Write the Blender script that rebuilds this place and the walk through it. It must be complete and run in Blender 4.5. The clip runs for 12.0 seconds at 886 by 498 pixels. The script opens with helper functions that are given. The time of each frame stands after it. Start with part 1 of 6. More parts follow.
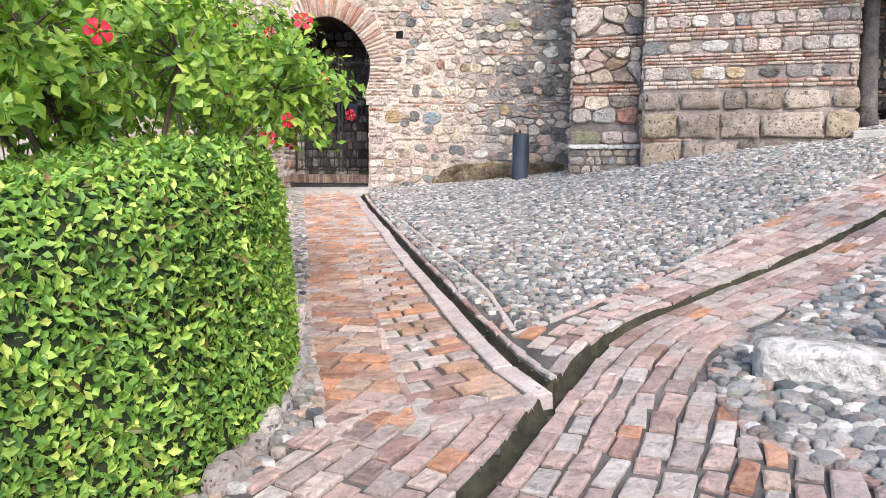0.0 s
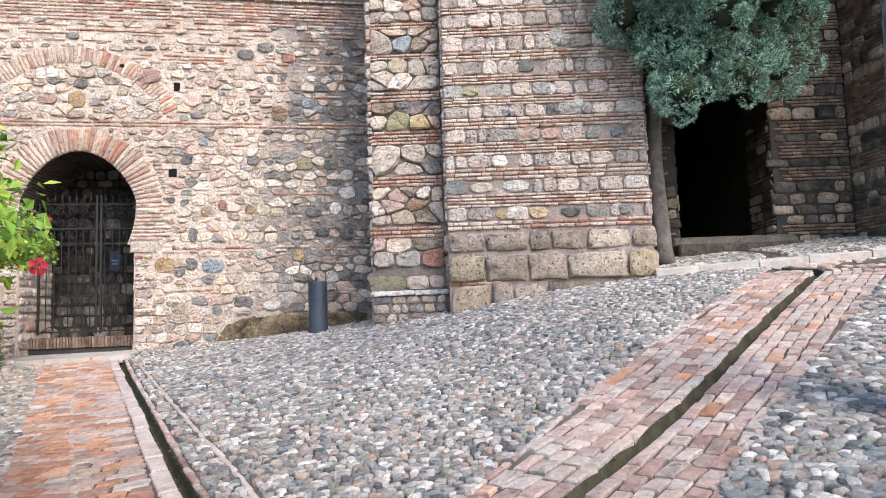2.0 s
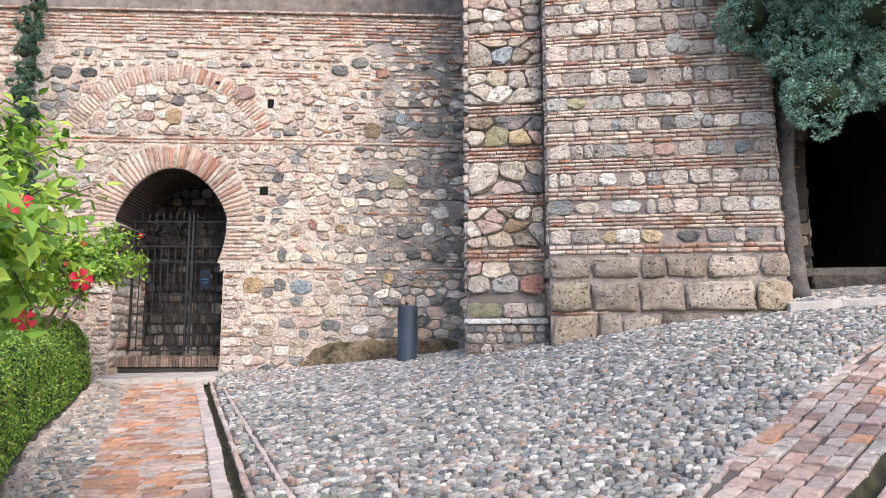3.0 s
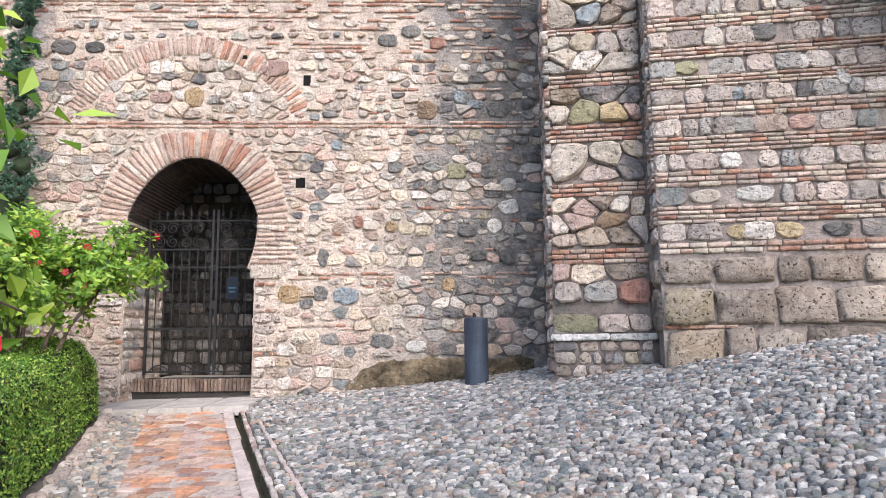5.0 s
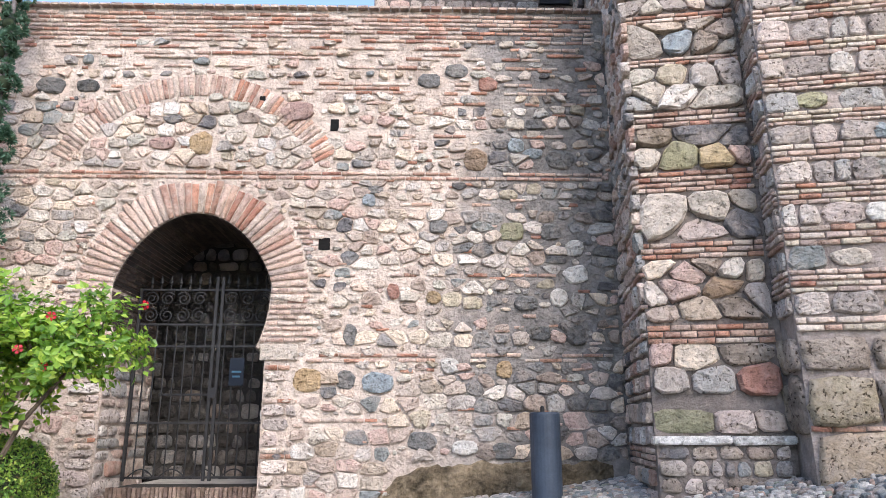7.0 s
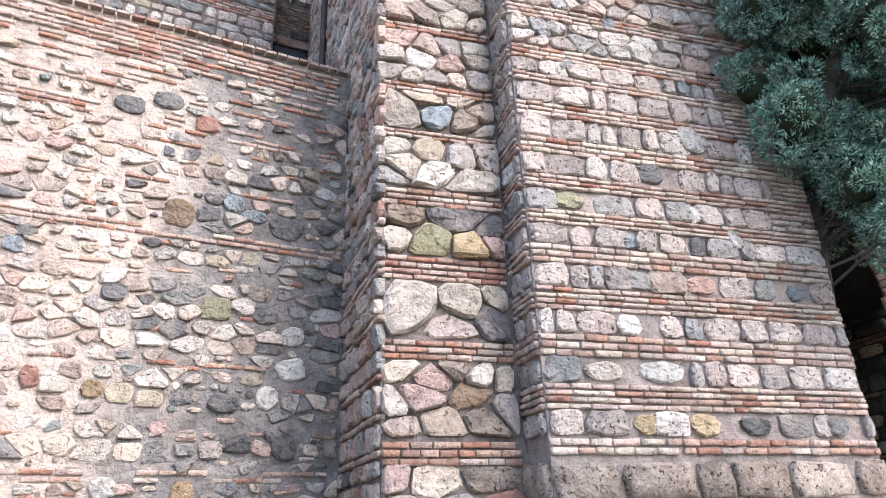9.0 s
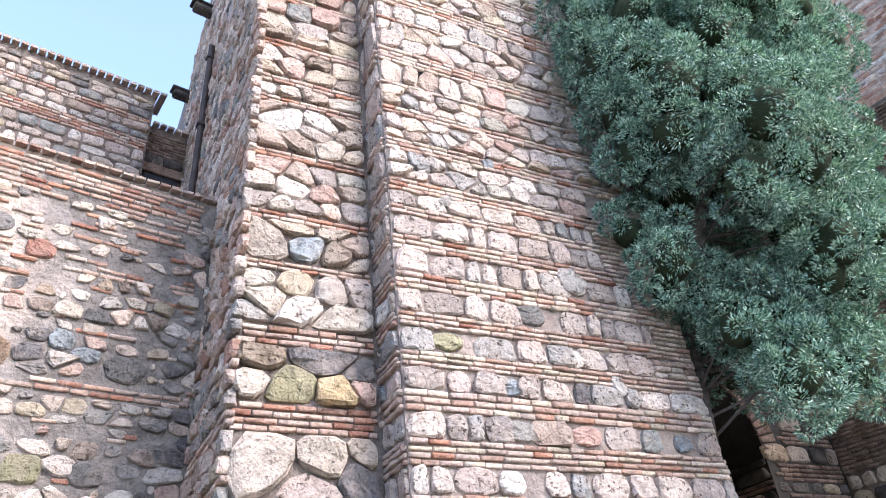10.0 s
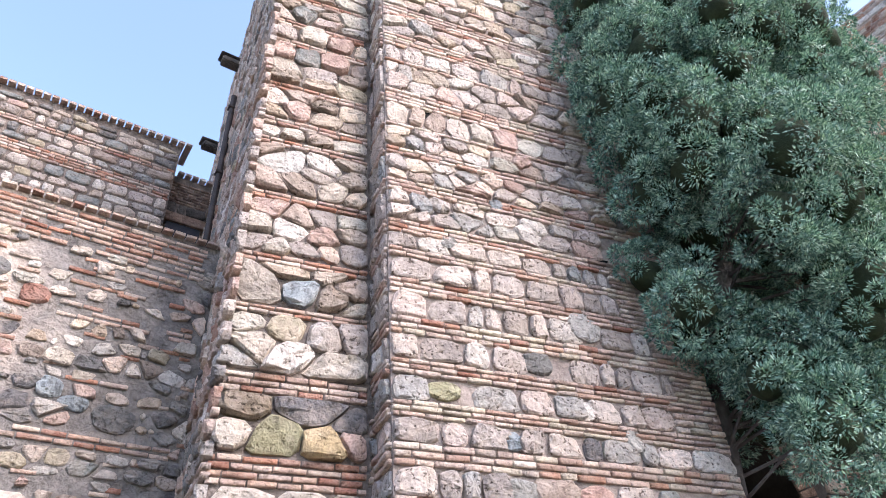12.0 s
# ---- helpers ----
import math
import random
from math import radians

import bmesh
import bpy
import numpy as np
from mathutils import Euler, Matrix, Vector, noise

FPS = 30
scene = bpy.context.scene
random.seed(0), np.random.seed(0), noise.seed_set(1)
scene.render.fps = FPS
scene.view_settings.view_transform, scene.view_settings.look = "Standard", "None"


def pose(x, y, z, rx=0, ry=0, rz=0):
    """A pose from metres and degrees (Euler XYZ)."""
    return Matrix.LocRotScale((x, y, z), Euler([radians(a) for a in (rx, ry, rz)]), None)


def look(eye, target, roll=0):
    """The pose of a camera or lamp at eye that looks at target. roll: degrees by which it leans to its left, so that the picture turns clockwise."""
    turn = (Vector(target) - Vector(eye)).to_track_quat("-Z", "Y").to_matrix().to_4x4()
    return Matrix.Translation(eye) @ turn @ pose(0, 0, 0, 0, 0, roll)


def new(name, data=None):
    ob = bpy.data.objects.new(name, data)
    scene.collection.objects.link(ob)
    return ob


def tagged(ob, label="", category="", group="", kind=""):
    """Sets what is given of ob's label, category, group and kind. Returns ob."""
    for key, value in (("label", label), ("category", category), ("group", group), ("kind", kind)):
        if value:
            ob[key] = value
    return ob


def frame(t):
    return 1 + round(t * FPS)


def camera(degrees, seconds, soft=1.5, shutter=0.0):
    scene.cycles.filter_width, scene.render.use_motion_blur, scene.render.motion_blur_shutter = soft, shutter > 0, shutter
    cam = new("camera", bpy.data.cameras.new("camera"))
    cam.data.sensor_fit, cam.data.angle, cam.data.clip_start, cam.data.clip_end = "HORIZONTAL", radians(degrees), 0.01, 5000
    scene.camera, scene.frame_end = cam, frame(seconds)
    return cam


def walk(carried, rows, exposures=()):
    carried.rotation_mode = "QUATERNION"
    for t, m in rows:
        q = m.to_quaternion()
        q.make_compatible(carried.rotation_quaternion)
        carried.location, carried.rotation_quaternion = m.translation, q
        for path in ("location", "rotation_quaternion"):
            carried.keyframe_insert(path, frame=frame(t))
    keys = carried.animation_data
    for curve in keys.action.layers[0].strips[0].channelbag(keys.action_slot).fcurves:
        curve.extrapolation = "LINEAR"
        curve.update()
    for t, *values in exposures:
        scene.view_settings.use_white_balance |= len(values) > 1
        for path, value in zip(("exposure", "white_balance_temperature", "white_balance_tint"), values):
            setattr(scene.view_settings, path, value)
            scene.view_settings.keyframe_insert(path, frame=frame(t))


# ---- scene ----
cam = camera(64.6, 12.0, soft=0.75)
PATH = [
    (0, (-0.462, 0.834, -0.192), (-0.682, 2.81, -0.411), 0.6),
    (0.5, (-0.434, 1.244, -0.159), (-0.421, 3.242, -0.254), -2.2),
    (1, (-0.481, 1.614, -0.153), (-0.218, 3.595, -0.091), -2.3),
    (1.5, (-0.498, 1.954, -0.13), (-0.108, 3.911, 0.004), -2.2),
    (2, (-0.402, 2.32, -0.071), (-0.065, 4.284, 0.111), -1.9),
    (2.5, (-0.421, 2.699, -0.058), (-0.186, 4.672, 0.172), -1.1),
    (3, (-0.459, 3.101, -0.026), (-0.367, 5.082, 0.235), 0.0),
    (3.5, (-0.51, 3.57, 0.003), (-0.53, 5.554, 0.261), 0.7),
    (3.7, (-0.575, 3.75, 0.002), (-0.599, 5.735, 0.249), 0.6),
    (5.3, (-1.201, 5.151, 0.219), (-1.128, 7.13, 0.499), -0.3),
    (5.5, (-1.231, 5.324, 0.217), (-1.141, 7.3, 0.514), 0.1),
    (6, (-1.341, 5.81, 0.255), (-1.247, 7.771, 0.633), 0.6),
    (6.5, (-1.544, 6.249, 0.27), (-1.482, 8.192, 0.74), 0.3),
    (6.7, (-1.605, 6.396, 0.295), (-1.558, 8.336, 0.781), -0.1),
    (8.3, (-1.863, 7.604, 0.563), (-1.694, 9.49, 1.208), 0.1),
    (8.5, (-1.813, 7.744, 0.603), (-1.44, 9.582, 1.3), 0.2),
    (9, (-1.684, 8.065, 0.638), (-0.82, 9.708, 1.384), -1.7),
    (9.5, (-1.543, 8.307, 0.748), (-0.466, 9.721, 1.664), -4.6),
    (10, (-1.331, 8.414, 0.845), (-0.275, 9.72, 1.931), -5.7),
    (10.5, (-1.146, 8.461, 0.84), (-0.115, 9.725, 1.997), -5.0),
    (11, (-1.008, 8.512, 0.897), (-0.006, 9.764, 2.092), -4.0),
    (11.5, (-0.909, 8.488, 0.918), (0.057, 9.757, 2.124), -3.7),
    (12, (-0.862, 8.447, 0.92), (0.05, 9.746, 2.137), -3.7),
]
walk(cam, [(t, look(eye, target, roll)) for t, eye, target, roll in PATH],
     exposures=[(0.0, 1.65, 6650, 13), (3.5, 1.55, 6600, 14), (6.5, 1.6, 6400, 14), (8.5, 1.65, 6300, 14), (9.5, 2.25, 6350, 18), (12.0, 2.0, 6500, 19)])

# ---------------------------------------------------------------- light
SUN_DIR = Vector((0.28, -0.70, 0.66)).normalized()      # towards the sun
world = bpy.data.worlds.new("sky")
scene.world = world
world.use_nodes = True
wn = world.node_tree
wn.nodes.clear()
sky = wn.nodes.new("ShaderNodeTexSky")
sky.sky_type = "NISHITA"
sky.sun_disc = False
sky.sun_elevation = math.asin(SUN_DIR.z)
sky.sun_rotation = math.atan2(SUN_DIR.x, SUN_DIR.y)
sky.air_density, sky.dust_density, sky.ozone_density = 1.0, 1.2, 1.0
bg = wn.nodes.new("ShaderNodeBackground")
bg.inputs["Strength"].default_value = 0.15
wo = wn.nodes.new("ShaderNodeOutputWorld")
wn.links.new(sky.outputs[0], bg.inputs[0])
wn.links.new(bg.outputs[0], wo.inputs[0])
sun_data = bpy.data.lights.new("sun", "SUN")
sun_data.energy, sun_data.angle, sun_data.color = 1.3, radians(24), (1.0, 0.95, 0.88)
sun = new("sun", sun_data)
sun.matrix_world = look(SUN_DIR * 50, (0, 0, 0))


# ---------------------------------------------------------------- materials
def material(name):
    m = bpy.data.materials.new(name)
    m.use_nodes = True
    nt = m.node_tree
    b = nt.nodes["Principled BSDF"]
    return m, nt, b


def node(nt, kind, **inputs):
    n = nt.nodes.new(kind)
    for k, v in inputs.items():
        key = k.replace("_", " ")
        if hasattr(v, "is_output"):
            nt.links.new(v, n.inputs[key])
        else:
            n.inputs[key].default_value = v
    return n


def place(nt):
    return nt.nodes.new("ShaderNodeNewGeometry").outputs["Position"]


def tex_noise(nt, scale, detail=4.0, rough=0.55, vec=None):
    n = node(nt, "ShaderNodeTexNoise", Scale=scale, Detail=detail, Roughness=rough)
    nt.links.new(vec if vec else place(nt), n.inputs["Vector"])
    return n.outputs["Fac"]


def ramp(nt, fac, stops, constant=False):
    r = nt.nodes.new("ShaderNodeValToRGB")
    r.color_ramp.interpolation = "CONSTANT" if constant else "LINEAR"
    while len(r.color_ramp.elements) < len(stops):
        r.color_ramp.elements.new(0.5)
    for e, (p, c) in zip(r.color_ramp.elements, stops):
        e.position = p
        e.color = (*c, 1) if len(c) == 3 else c
    nt.links.new(fac, r.inputs[0])
    return r.outputs[0]


def mix(nt, fac, a, b, blend="MIX"):
    n = nt.nodes.new("ShaderNodeMix")
    n.data_type, n.blend_type = "RGBA", blend
    for sock, v in ((n.inputs["Factor"], fac), (n.inputs["A"], a), (n.inputs["B"], b)):
        if hasattr(v, "is_output"):
            nt.links.new(v, sock)
        elif isinstance(v, tuple):
            sock.default_value = (*v, 1) if len(v) == 3 else v
        else:
            sock.default_value = v
    return n.outputs["Result"]


def calc(nt, op, a, b=0.0):
    n = nt.nodes.new("ShaderNodeMath")
    n.operation = op
    for sock, v in zip(n.inputs, (a, b)):
        if hasattr(v, "is_output"):
            nt.links.new(v, sock)
        else:
            sock.default_value = v
    return n.outputs[0]


def bump(nt, b, height, strength, distance=0.02):
    n = node(nt, "ShaderNodeBump", Strength=strength, Distance=distance, Height=height)
    nt.links.new(n.outputs[0], b.inputs["Normal"])


def piece_random(nt, shift=0.0):
    """One random number for each piece, be it an object of its own or an island of a joined mesh."""
    o = nt.nodes.new("ShaderNodeObjectInfo").outputs["Random"]
    i = nt.nodes.new("ShaderNodeNewGeometry").outputs["Random Per Island"]
    return calc(nt, "FRACT", calc(nt, "ADD", calc(nt, "MULTIPLY", calc(nt, "ADD", o, i), 7.31 + shift), shift))


def masonry(name, stops, rough=0.9, pits=0.5, grain=38.0, stain=(0.62, 0.56, 0.5), dust=(0.6, 0.5, 0.42), dusty=0.35, constant=True):
    """Weathered pieces: a colour of its own for each, grain, pits, lime dust and stains."""
    m, nt, b = material(name)
    c = ramp(nt, piece_random(nt), stops, constant)
    tone = piece_random(nt, 0.37)
    c = mix(nt, 1.0, c, ramp(nt, tone, [(0, (0.72, 0.72, 0.72)), (1, (1.2, 1.18, 1.15))]), "MULTIPLY")
    fine = tex_noise(nt, grain, 5, 0.6)
    mid = tex_noise(nt, 10.0, 8, 0.72)
    c = mix(nt, 0.9, c, ramp(nt, mid, [(0.30, (0.50, 0.48, 0.46)), (0.48, (0.96, 0.95, 0.93)), (0.68, (1.28, 1.25, 1.22))]), "MULTIPLY")
    c = mix(nt, 0.55, c, ramp(nt, fine, [(0.3, (0.60, 0.59, 0.58)), (0.5, (1.0, 1.0, 1.0)), (0.7, (1.18, 1.17, 1.16))]), "MULTIPLY")
    broad = tex_noise(nt, 2.3, 5, 0.6)
    c = mix(nt, calc(nt, "MULTIPLY", ramp(nt, tex_noise(nt, 6.0, 6, 0.7), [(0.47, (0, 0, 0)), (0.60, (1, 1, 1))]), dusty), c, dust)
    c = mix(nt, ramp(nt, broad, [(0.45, (0, 0, 0)), (0.75, (0.55, 0.55, 0.55))]), c, mix(nt, 1.0, c, stain, "MULTIPLY"))
    hole = ramp(nt, tex_noise(nt, grain * 0.75, 3, 0.55), [(0.33, (1, 1, 1)), (0.41, (0, 0, 0))])
    c = mix(nt, calc(nt, "MULTIPLY", hole, min(1.0, pits)), c, mix(nt, 1.0, c, (0.30, 0.27, 0.25), "MULTIPLY"))
    nt.links.new(c, b.inputs["Base Color"])
    b.inputs["Roughness"].default_value = rough
    b.inputs["Specular IOR Level"].default_value = 0.25
    h = calc(nt, "ADD", calc(nt, "MULTIPLY", fine, 0.5), calc(nt, "MULTIPLY", mid, 2.2))
    h = calc(nt, "SUBTRACT", h, calc(nt, "MULTIPLY", hole, pits))
    bump(nt, b, h, 1.0, 0.032)
    return m


STONES = [(0.0, (0.48, 0.41, 0.36)), (0.12, (0.58, 0.51, 0.46)), (0.26, (0.36, 0.34, 0.33)), (0.36, (0.64, 0.58, 0.54)), (0.50, (0.45, 0.36, 0.31)),
          (0.60, (0.23, 0.23, 0.235)), (0.67, (0.30, 0.32, 0.32)), (0.76, (0.50, 0.44, 0.34)), (0.82, (0.17, 0.165, 0.175)), (0.87, (0.52, 0.38, 0.34)), (0.94, (0.70, 0.66, 0.63))]
PALE = [(0.0, (0.57, 0.50, 0.46)), (0.2, (0.66, 0.58, 0.54)), (0.42, (0.50, 0.44, 0.41)), (0.58, (0.62, 0.52, 0.48)), (0.72, (0.42, 0.41, 0.40)), (0.82, (0.70, 0.65, 0.61)), (0.93, (0.33, 0.34, 0.35))]
BRICKS = [(0.0, (0.54, 0.40, 0.34)), (0.2, (0.62, 0.49, 0.43)), (0.38, (0.50, 0.31, 0.25)), (0.5, (0.66, 0.55, 0.48)), (0.7, (0.58, 0.43, 0.37)), (0.85, (0.42, 0.31, 0.27)), (0.92, (0.70, 0.60, 0.53))]
mat_rubble = masonry("rubble_stone", STONES)
mat_pale = masonry("pale_limestone", PALE, pits=0.9)
mat_block = masonry("brown_sandstone", [(0, (0.36, 0.29, 0.22)), (0.25, (0.46, 0.38, 0.32)), (0.5, (0.30, 0.25, 0.21)), (0.65, (0.50, 0.43, 0.37)), (0.88, (0.38, 0.32, 0.23))], pits=1.1, stain=(0.5, 0.45, 0.4))
mat_brick = masonry("old_brick", BRICKS, grain=45, dusty=0.4, pits=0.3)
mat_brick_pale = masonry("pale_brick", [(0.0, (0.60, 0.46, 0.40)), (0.22, (0.68, 0.56, 0.49)), (0.42, (0.56, 0.38, 0.31)), (0.52, (0.70, 0.61, 0.50)), (0.72, (0.62, 0.49, 0.44)), (0.88, (0.46, 0.35, 0.31)), (0.94, (0.72, 0.63, 0.56))], grain=45, dusty=0.3, pits=0.25)
mat_cream = masonry("cream_limestone", [(0.0, (0.66, 0.56, 0.46)), (0.2, (0.62, 0.50, 0.43)), (0.4, (0.70, 0.63, 0.55)), (0.58, (0.54, 0.44, 0.35)), (0.70, (0.60, 0.44, 0.39)), (0.80, (0.50, 0.48, 0.43)), (0.90, (0.72, 0.67, 0.62))], pits=0.6)
mat_red = masonry("red_brick", [(0, (0.47, 0.24, 0.17)), (0.3, (0.53, 0.31, 0.23)), (0.6, (0.40, 0.20, 0.15)), (0.8, (0.57, 0.39, 0.31))], grain=45, dusty=0.3, pits=0.3)
mat_paver = masonry("paving_brick", [(0.0, (0.56, 0.41, 0.37)), (0.16, (0.63, 0.52, 0.48)), (0.38, (0.50, 0.33, 0.29)), (0.48, (0.68, 0.59, 0.55)), (0.66, (0.60, 0.45, 0.41)), (0.80, (0.38, 0.28, 0.26)), (0.87, (0.58, 0.53, 0.50))],
                    rough=0.6, grain=30, dusty=0.3, dust=(0.62, 0.54, 0.49), pits=0.2)
mat_paver_red = masonry("orange_paving_brick", [(0.0, (0.62, 0.32, 0.20)), (0.26, (0.57, 0.37, 0.28)), (0.46, (0.66, 0.40, 0.27)), (0.66, (0.50, 0.26, 0.18)), (0.78, (0.64, 0.49, 0.40)), (0.92, (0.42, 0.27, 0.22))],
                        rough=0.6, grain=30, dusty=0.3, dust=(0.64, 0.50, 0.42), pits=0.2)
mat_pebble = masonry("river_pebble", [(0.0, (0.31, 0.32, 0.325)), (0.18, (0.48, 0.47, 0.46)), (0.36, (0.17, 0.185, 0.20)), (0.46, (0.57, 0.54, 0.52)), (0.60, (0.37, 0.32, 0.295)), (0.70, (0.26, 0.305, 0.32)), (0.78, (0.78, 0.76, 0.73)), (0.90, (0.50, 0.37, 0.31)), (0.95, (0.30, 0.33, 0.28))],
                     rough=0.42, grain=60, pits=0.05, dusty=0.1, stain=(0.75, 0.72, 0.7))
mat_pebble_warm = masonry("buff_pebble", [(0.0, (0.52, 0.45, 0.38)), (0.25, (0.40, 0.37, 0.34)), (0.45, (0.62, 0.55, 0.48)), (0.7, (0.34, 0.33, 0.33)), (0.85, (0.56, 0.42, 0.34))], rough=0.5, grain=60, pits=0.05, dusty=0.1)
mat_white = masonry("white_stone", [(0, (0.74, 0.72, 0.70)), (1, (0.80, 0.78, 0.75))], grain=20, dusty=0.1, dust=(0.5, 0.46, 0.42), pits=0.5)


def plain(name, low, high, scale=3.0, grain=40.0, rough=0.9, strength=0.7, distance=0.015, spec=0.2, metal=0.0):
    """Mortar, earth, metal: two tones, broad and fine."""
    m, nt, b = material(name)
    c = ramp(nt, tex_noise(nt, scale, 6, 0.65), [(0.32, low), (0.68, high)])
    fine = tex_noise(nt, grain, 5, 0.7)
    c = mix(nt, 0.4, c, ramp(nt, fine, [(0.3, (0.5, 0.5, 0.5)), (0.7, (1.3, 1.3, 1.3))]), "MULTIPLY")
    nt.links.new(c, b.inputs["Base Color"])
    b.inputs["Roughness"].default_value, b.inputs["Specular IOR Level"].default_value, b.inputs["Metallic"].default_value = rough, spec, metal
    bump(nt, b, calc(nt, "ADD", fine, tex_noise(nt, grain * 0.3, 4)), strength, distance)
    return m


mat_mortar = plain("lime_mortar", (0.50, 0.42, 0.37), (0.68, 0.58, 0.52), 1.3, 30, distance=0.03, strength=1.0)


def patched_shaded_mortar():
    """Lime plaster that has fallen away towards the corner, where grey bedding shows, the corner's shade coloured in
    with it.
    """
    m, nt, b = material("patched_shaded_lime")
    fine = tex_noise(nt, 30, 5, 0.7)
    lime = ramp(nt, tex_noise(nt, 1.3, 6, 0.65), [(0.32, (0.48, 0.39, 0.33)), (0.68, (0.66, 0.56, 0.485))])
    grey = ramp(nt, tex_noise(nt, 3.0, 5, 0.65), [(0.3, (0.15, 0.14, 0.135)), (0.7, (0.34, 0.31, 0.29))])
    # grey grows with x: bare bedding plus some painted corner shade
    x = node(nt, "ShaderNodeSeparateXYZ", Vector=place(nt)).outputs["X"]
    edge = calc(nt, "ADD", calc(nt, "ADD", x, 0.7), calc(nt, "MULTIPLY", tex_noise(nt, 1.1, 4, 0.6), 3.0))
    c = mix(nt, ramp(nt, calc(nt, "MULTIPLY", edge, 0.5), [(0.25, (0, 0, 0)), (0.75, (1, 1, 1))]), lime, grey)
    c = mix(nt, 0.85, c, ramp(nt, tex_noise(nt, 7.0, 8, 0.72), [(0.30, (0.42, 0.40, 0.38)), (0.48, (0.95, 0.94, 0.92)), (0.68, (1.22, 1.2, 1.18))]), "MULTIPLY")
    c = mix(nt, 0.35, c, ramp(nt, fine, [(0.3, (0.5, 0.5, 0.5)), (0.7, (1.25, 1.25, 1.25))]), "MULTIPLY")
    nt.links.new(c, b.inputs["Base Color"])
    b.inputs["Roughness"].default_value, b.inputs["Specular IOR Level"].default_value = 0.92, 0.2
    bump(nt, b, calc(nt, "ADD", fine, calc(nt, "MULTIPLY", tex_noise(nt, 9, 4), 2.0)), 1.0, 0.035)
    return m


mat_mortar_long = patched_shaded_mortar()
mat_strip = plain("drain_rim_mortar", (0.38, 0.31, 0.28), (0.56, 0.48, 0.44), 5, 40)
# darkened so the buttress joints hold their deep shadow in the colour
mat_mortar_grey = plain("grey_mortar", (0.12, 0.10, 0.09), (0.30, 0.25, 0.22), 5.0, 30, distance=0.03, strength=1.0)
mat_bed = plain("paving_mortar", (0.055, 0.05, 0.045), (0.16, 0.145, 0.13), 3.0, 35)
mat_earth = plain("earth", (0.07, 0.055, 0.04), (0.16, 0.12, 0.09), 2.0, 25)
mat_mud = plain("drain_silt", (0.02, 0.02, 0.014), (0.07, 0.065, 0.04), 6.0, 40)
mat_iron = plain("black_iron", (0.010, 0.010, 0.011), (0.026, 0.025, 0.026), 8, 60, 0.6, 0.3, 0.003, 0.3)
mat_bollard = plain("slate_blue_paint", (0.024, 0.034, 0.052), (0.045, 0.060, 0.085), 4, 50, 0.5, 0.2, 0.002, 0.4)
mat_kerb = plain("pale_kerb_stone", (0.36, 0.33, 0.30), (0.56, 0.52, 0.48), 4, 40, 0.8)
mat_bark = plain("grey_bark", (0.08, 0.072, 0.068), (0.20, 0.18, 0.17), 5, 30, 0.95, 1.0, 0.03)
mat_dark = plain("opening_shade", (0.02, 0.022, 0.03), (0.04, 0.04, 0.05), 5, 40, 0.6, 0.2, 0.003)
mat_pipe = plain("dark_brown_pipe", (0.04, 0.032, 0.03), (0.08, 0.062, 0.056), 5, 40, 0.6, 0.2, 0.003)


def fibrous_bark():
    """Grey palm bark: long upright fibres and ring scars."""
    m, nt, b = material("palm_bark")
    mp = node(nt, "ShaderNodeMapping", Vector=place(nt), Scale=(1.0, 1.0, 0.09))
    fibre = tex_noise(nt, 75, 6, 0.7, mp.outputs[0])
    rings = node(nt, "ShaderNodeMapping", Vector=place(nt), Scale=(0.12, 0.12, 1.0))
    scar = tex_noise(nt, 30, 3, 0.6, rings.outputs[0])
    c = ramp(nt, fibre, [(0.34, (0.045, 0.042, 0.042)), (0.52, (0.20, 0.19, 0.19)), (0.68, (0.36, 0.345, 0.34))])
    c = mix(nt, 0.6, c, ramp(nt, scar, [(0.35, (0.6, 0.6, 0.6)), (0.65, (1.2, 1.2, 1.2))]), "MULTIPLY")
    c = mix(nt, 0.7, c, ramp(nt, tex_noise(nt, 2.5, 4), [(0.35, (0.6, 0.6, 0.62)), (0.65, (1.1, 1.1, 1.1))]), "MULTIPLY")
    nt.links.new(c, b.inputs["Base Color"])
    b.inputs["Roughness"].default_value, b.inputs["Specular IOR Level"].default_value = 0.95, 0.1
    bump(nt, b, calc(nt, "ADD", fibre, calc(nt, "MULTIPLY", scar, 0.5)), 1.0, 0.02)
    return m


mat_palm = fibrous_bark()
# for plates that stand in for the shade inside holes
mat_hole_shade = plain("hole_shade", (0.004, 0.004, 0.004), (0.010, 0.009, 0.008), 5, 40)


def foliage(name, stops, rough=0.5, through_light=0.25):
    m, nt, b = material(name)
    c = ramp(nt, piece_random(nt), stops)
    c = mix(nt, 0.5, c, ramp(nt, tex_noise(nt, 4.0, 3), [(0.3, (0.55, 0.6, 0.55)), (0.7, (1.35, 1.3, 1.2))]), "MULTIPLY")
    nt.links.new(c, b.inputs["Base Color"])
    b.inputs["Roughness"].default_value = rough
    b.inputs["Specular IOR Level"].default_value = 0.35
    tr = node(nt, "ShaderNodeBsdfTranslucent", Color=mix(nt, 1.0, c, (1.3, 1.5, 0.6), "MULTIPLY"))
    mx = node(nt, "ShaderNodeMixShader", Fac=through_light)
    nt.links.new(b.outputs[0], mx.inputs[1])
    nt.links.new(tr.outputs[0], mx.inputs[2])
    nt.links.new(mx.outputs[0], nt.nodes["Material Output"].inputs["Surface"])
    return m


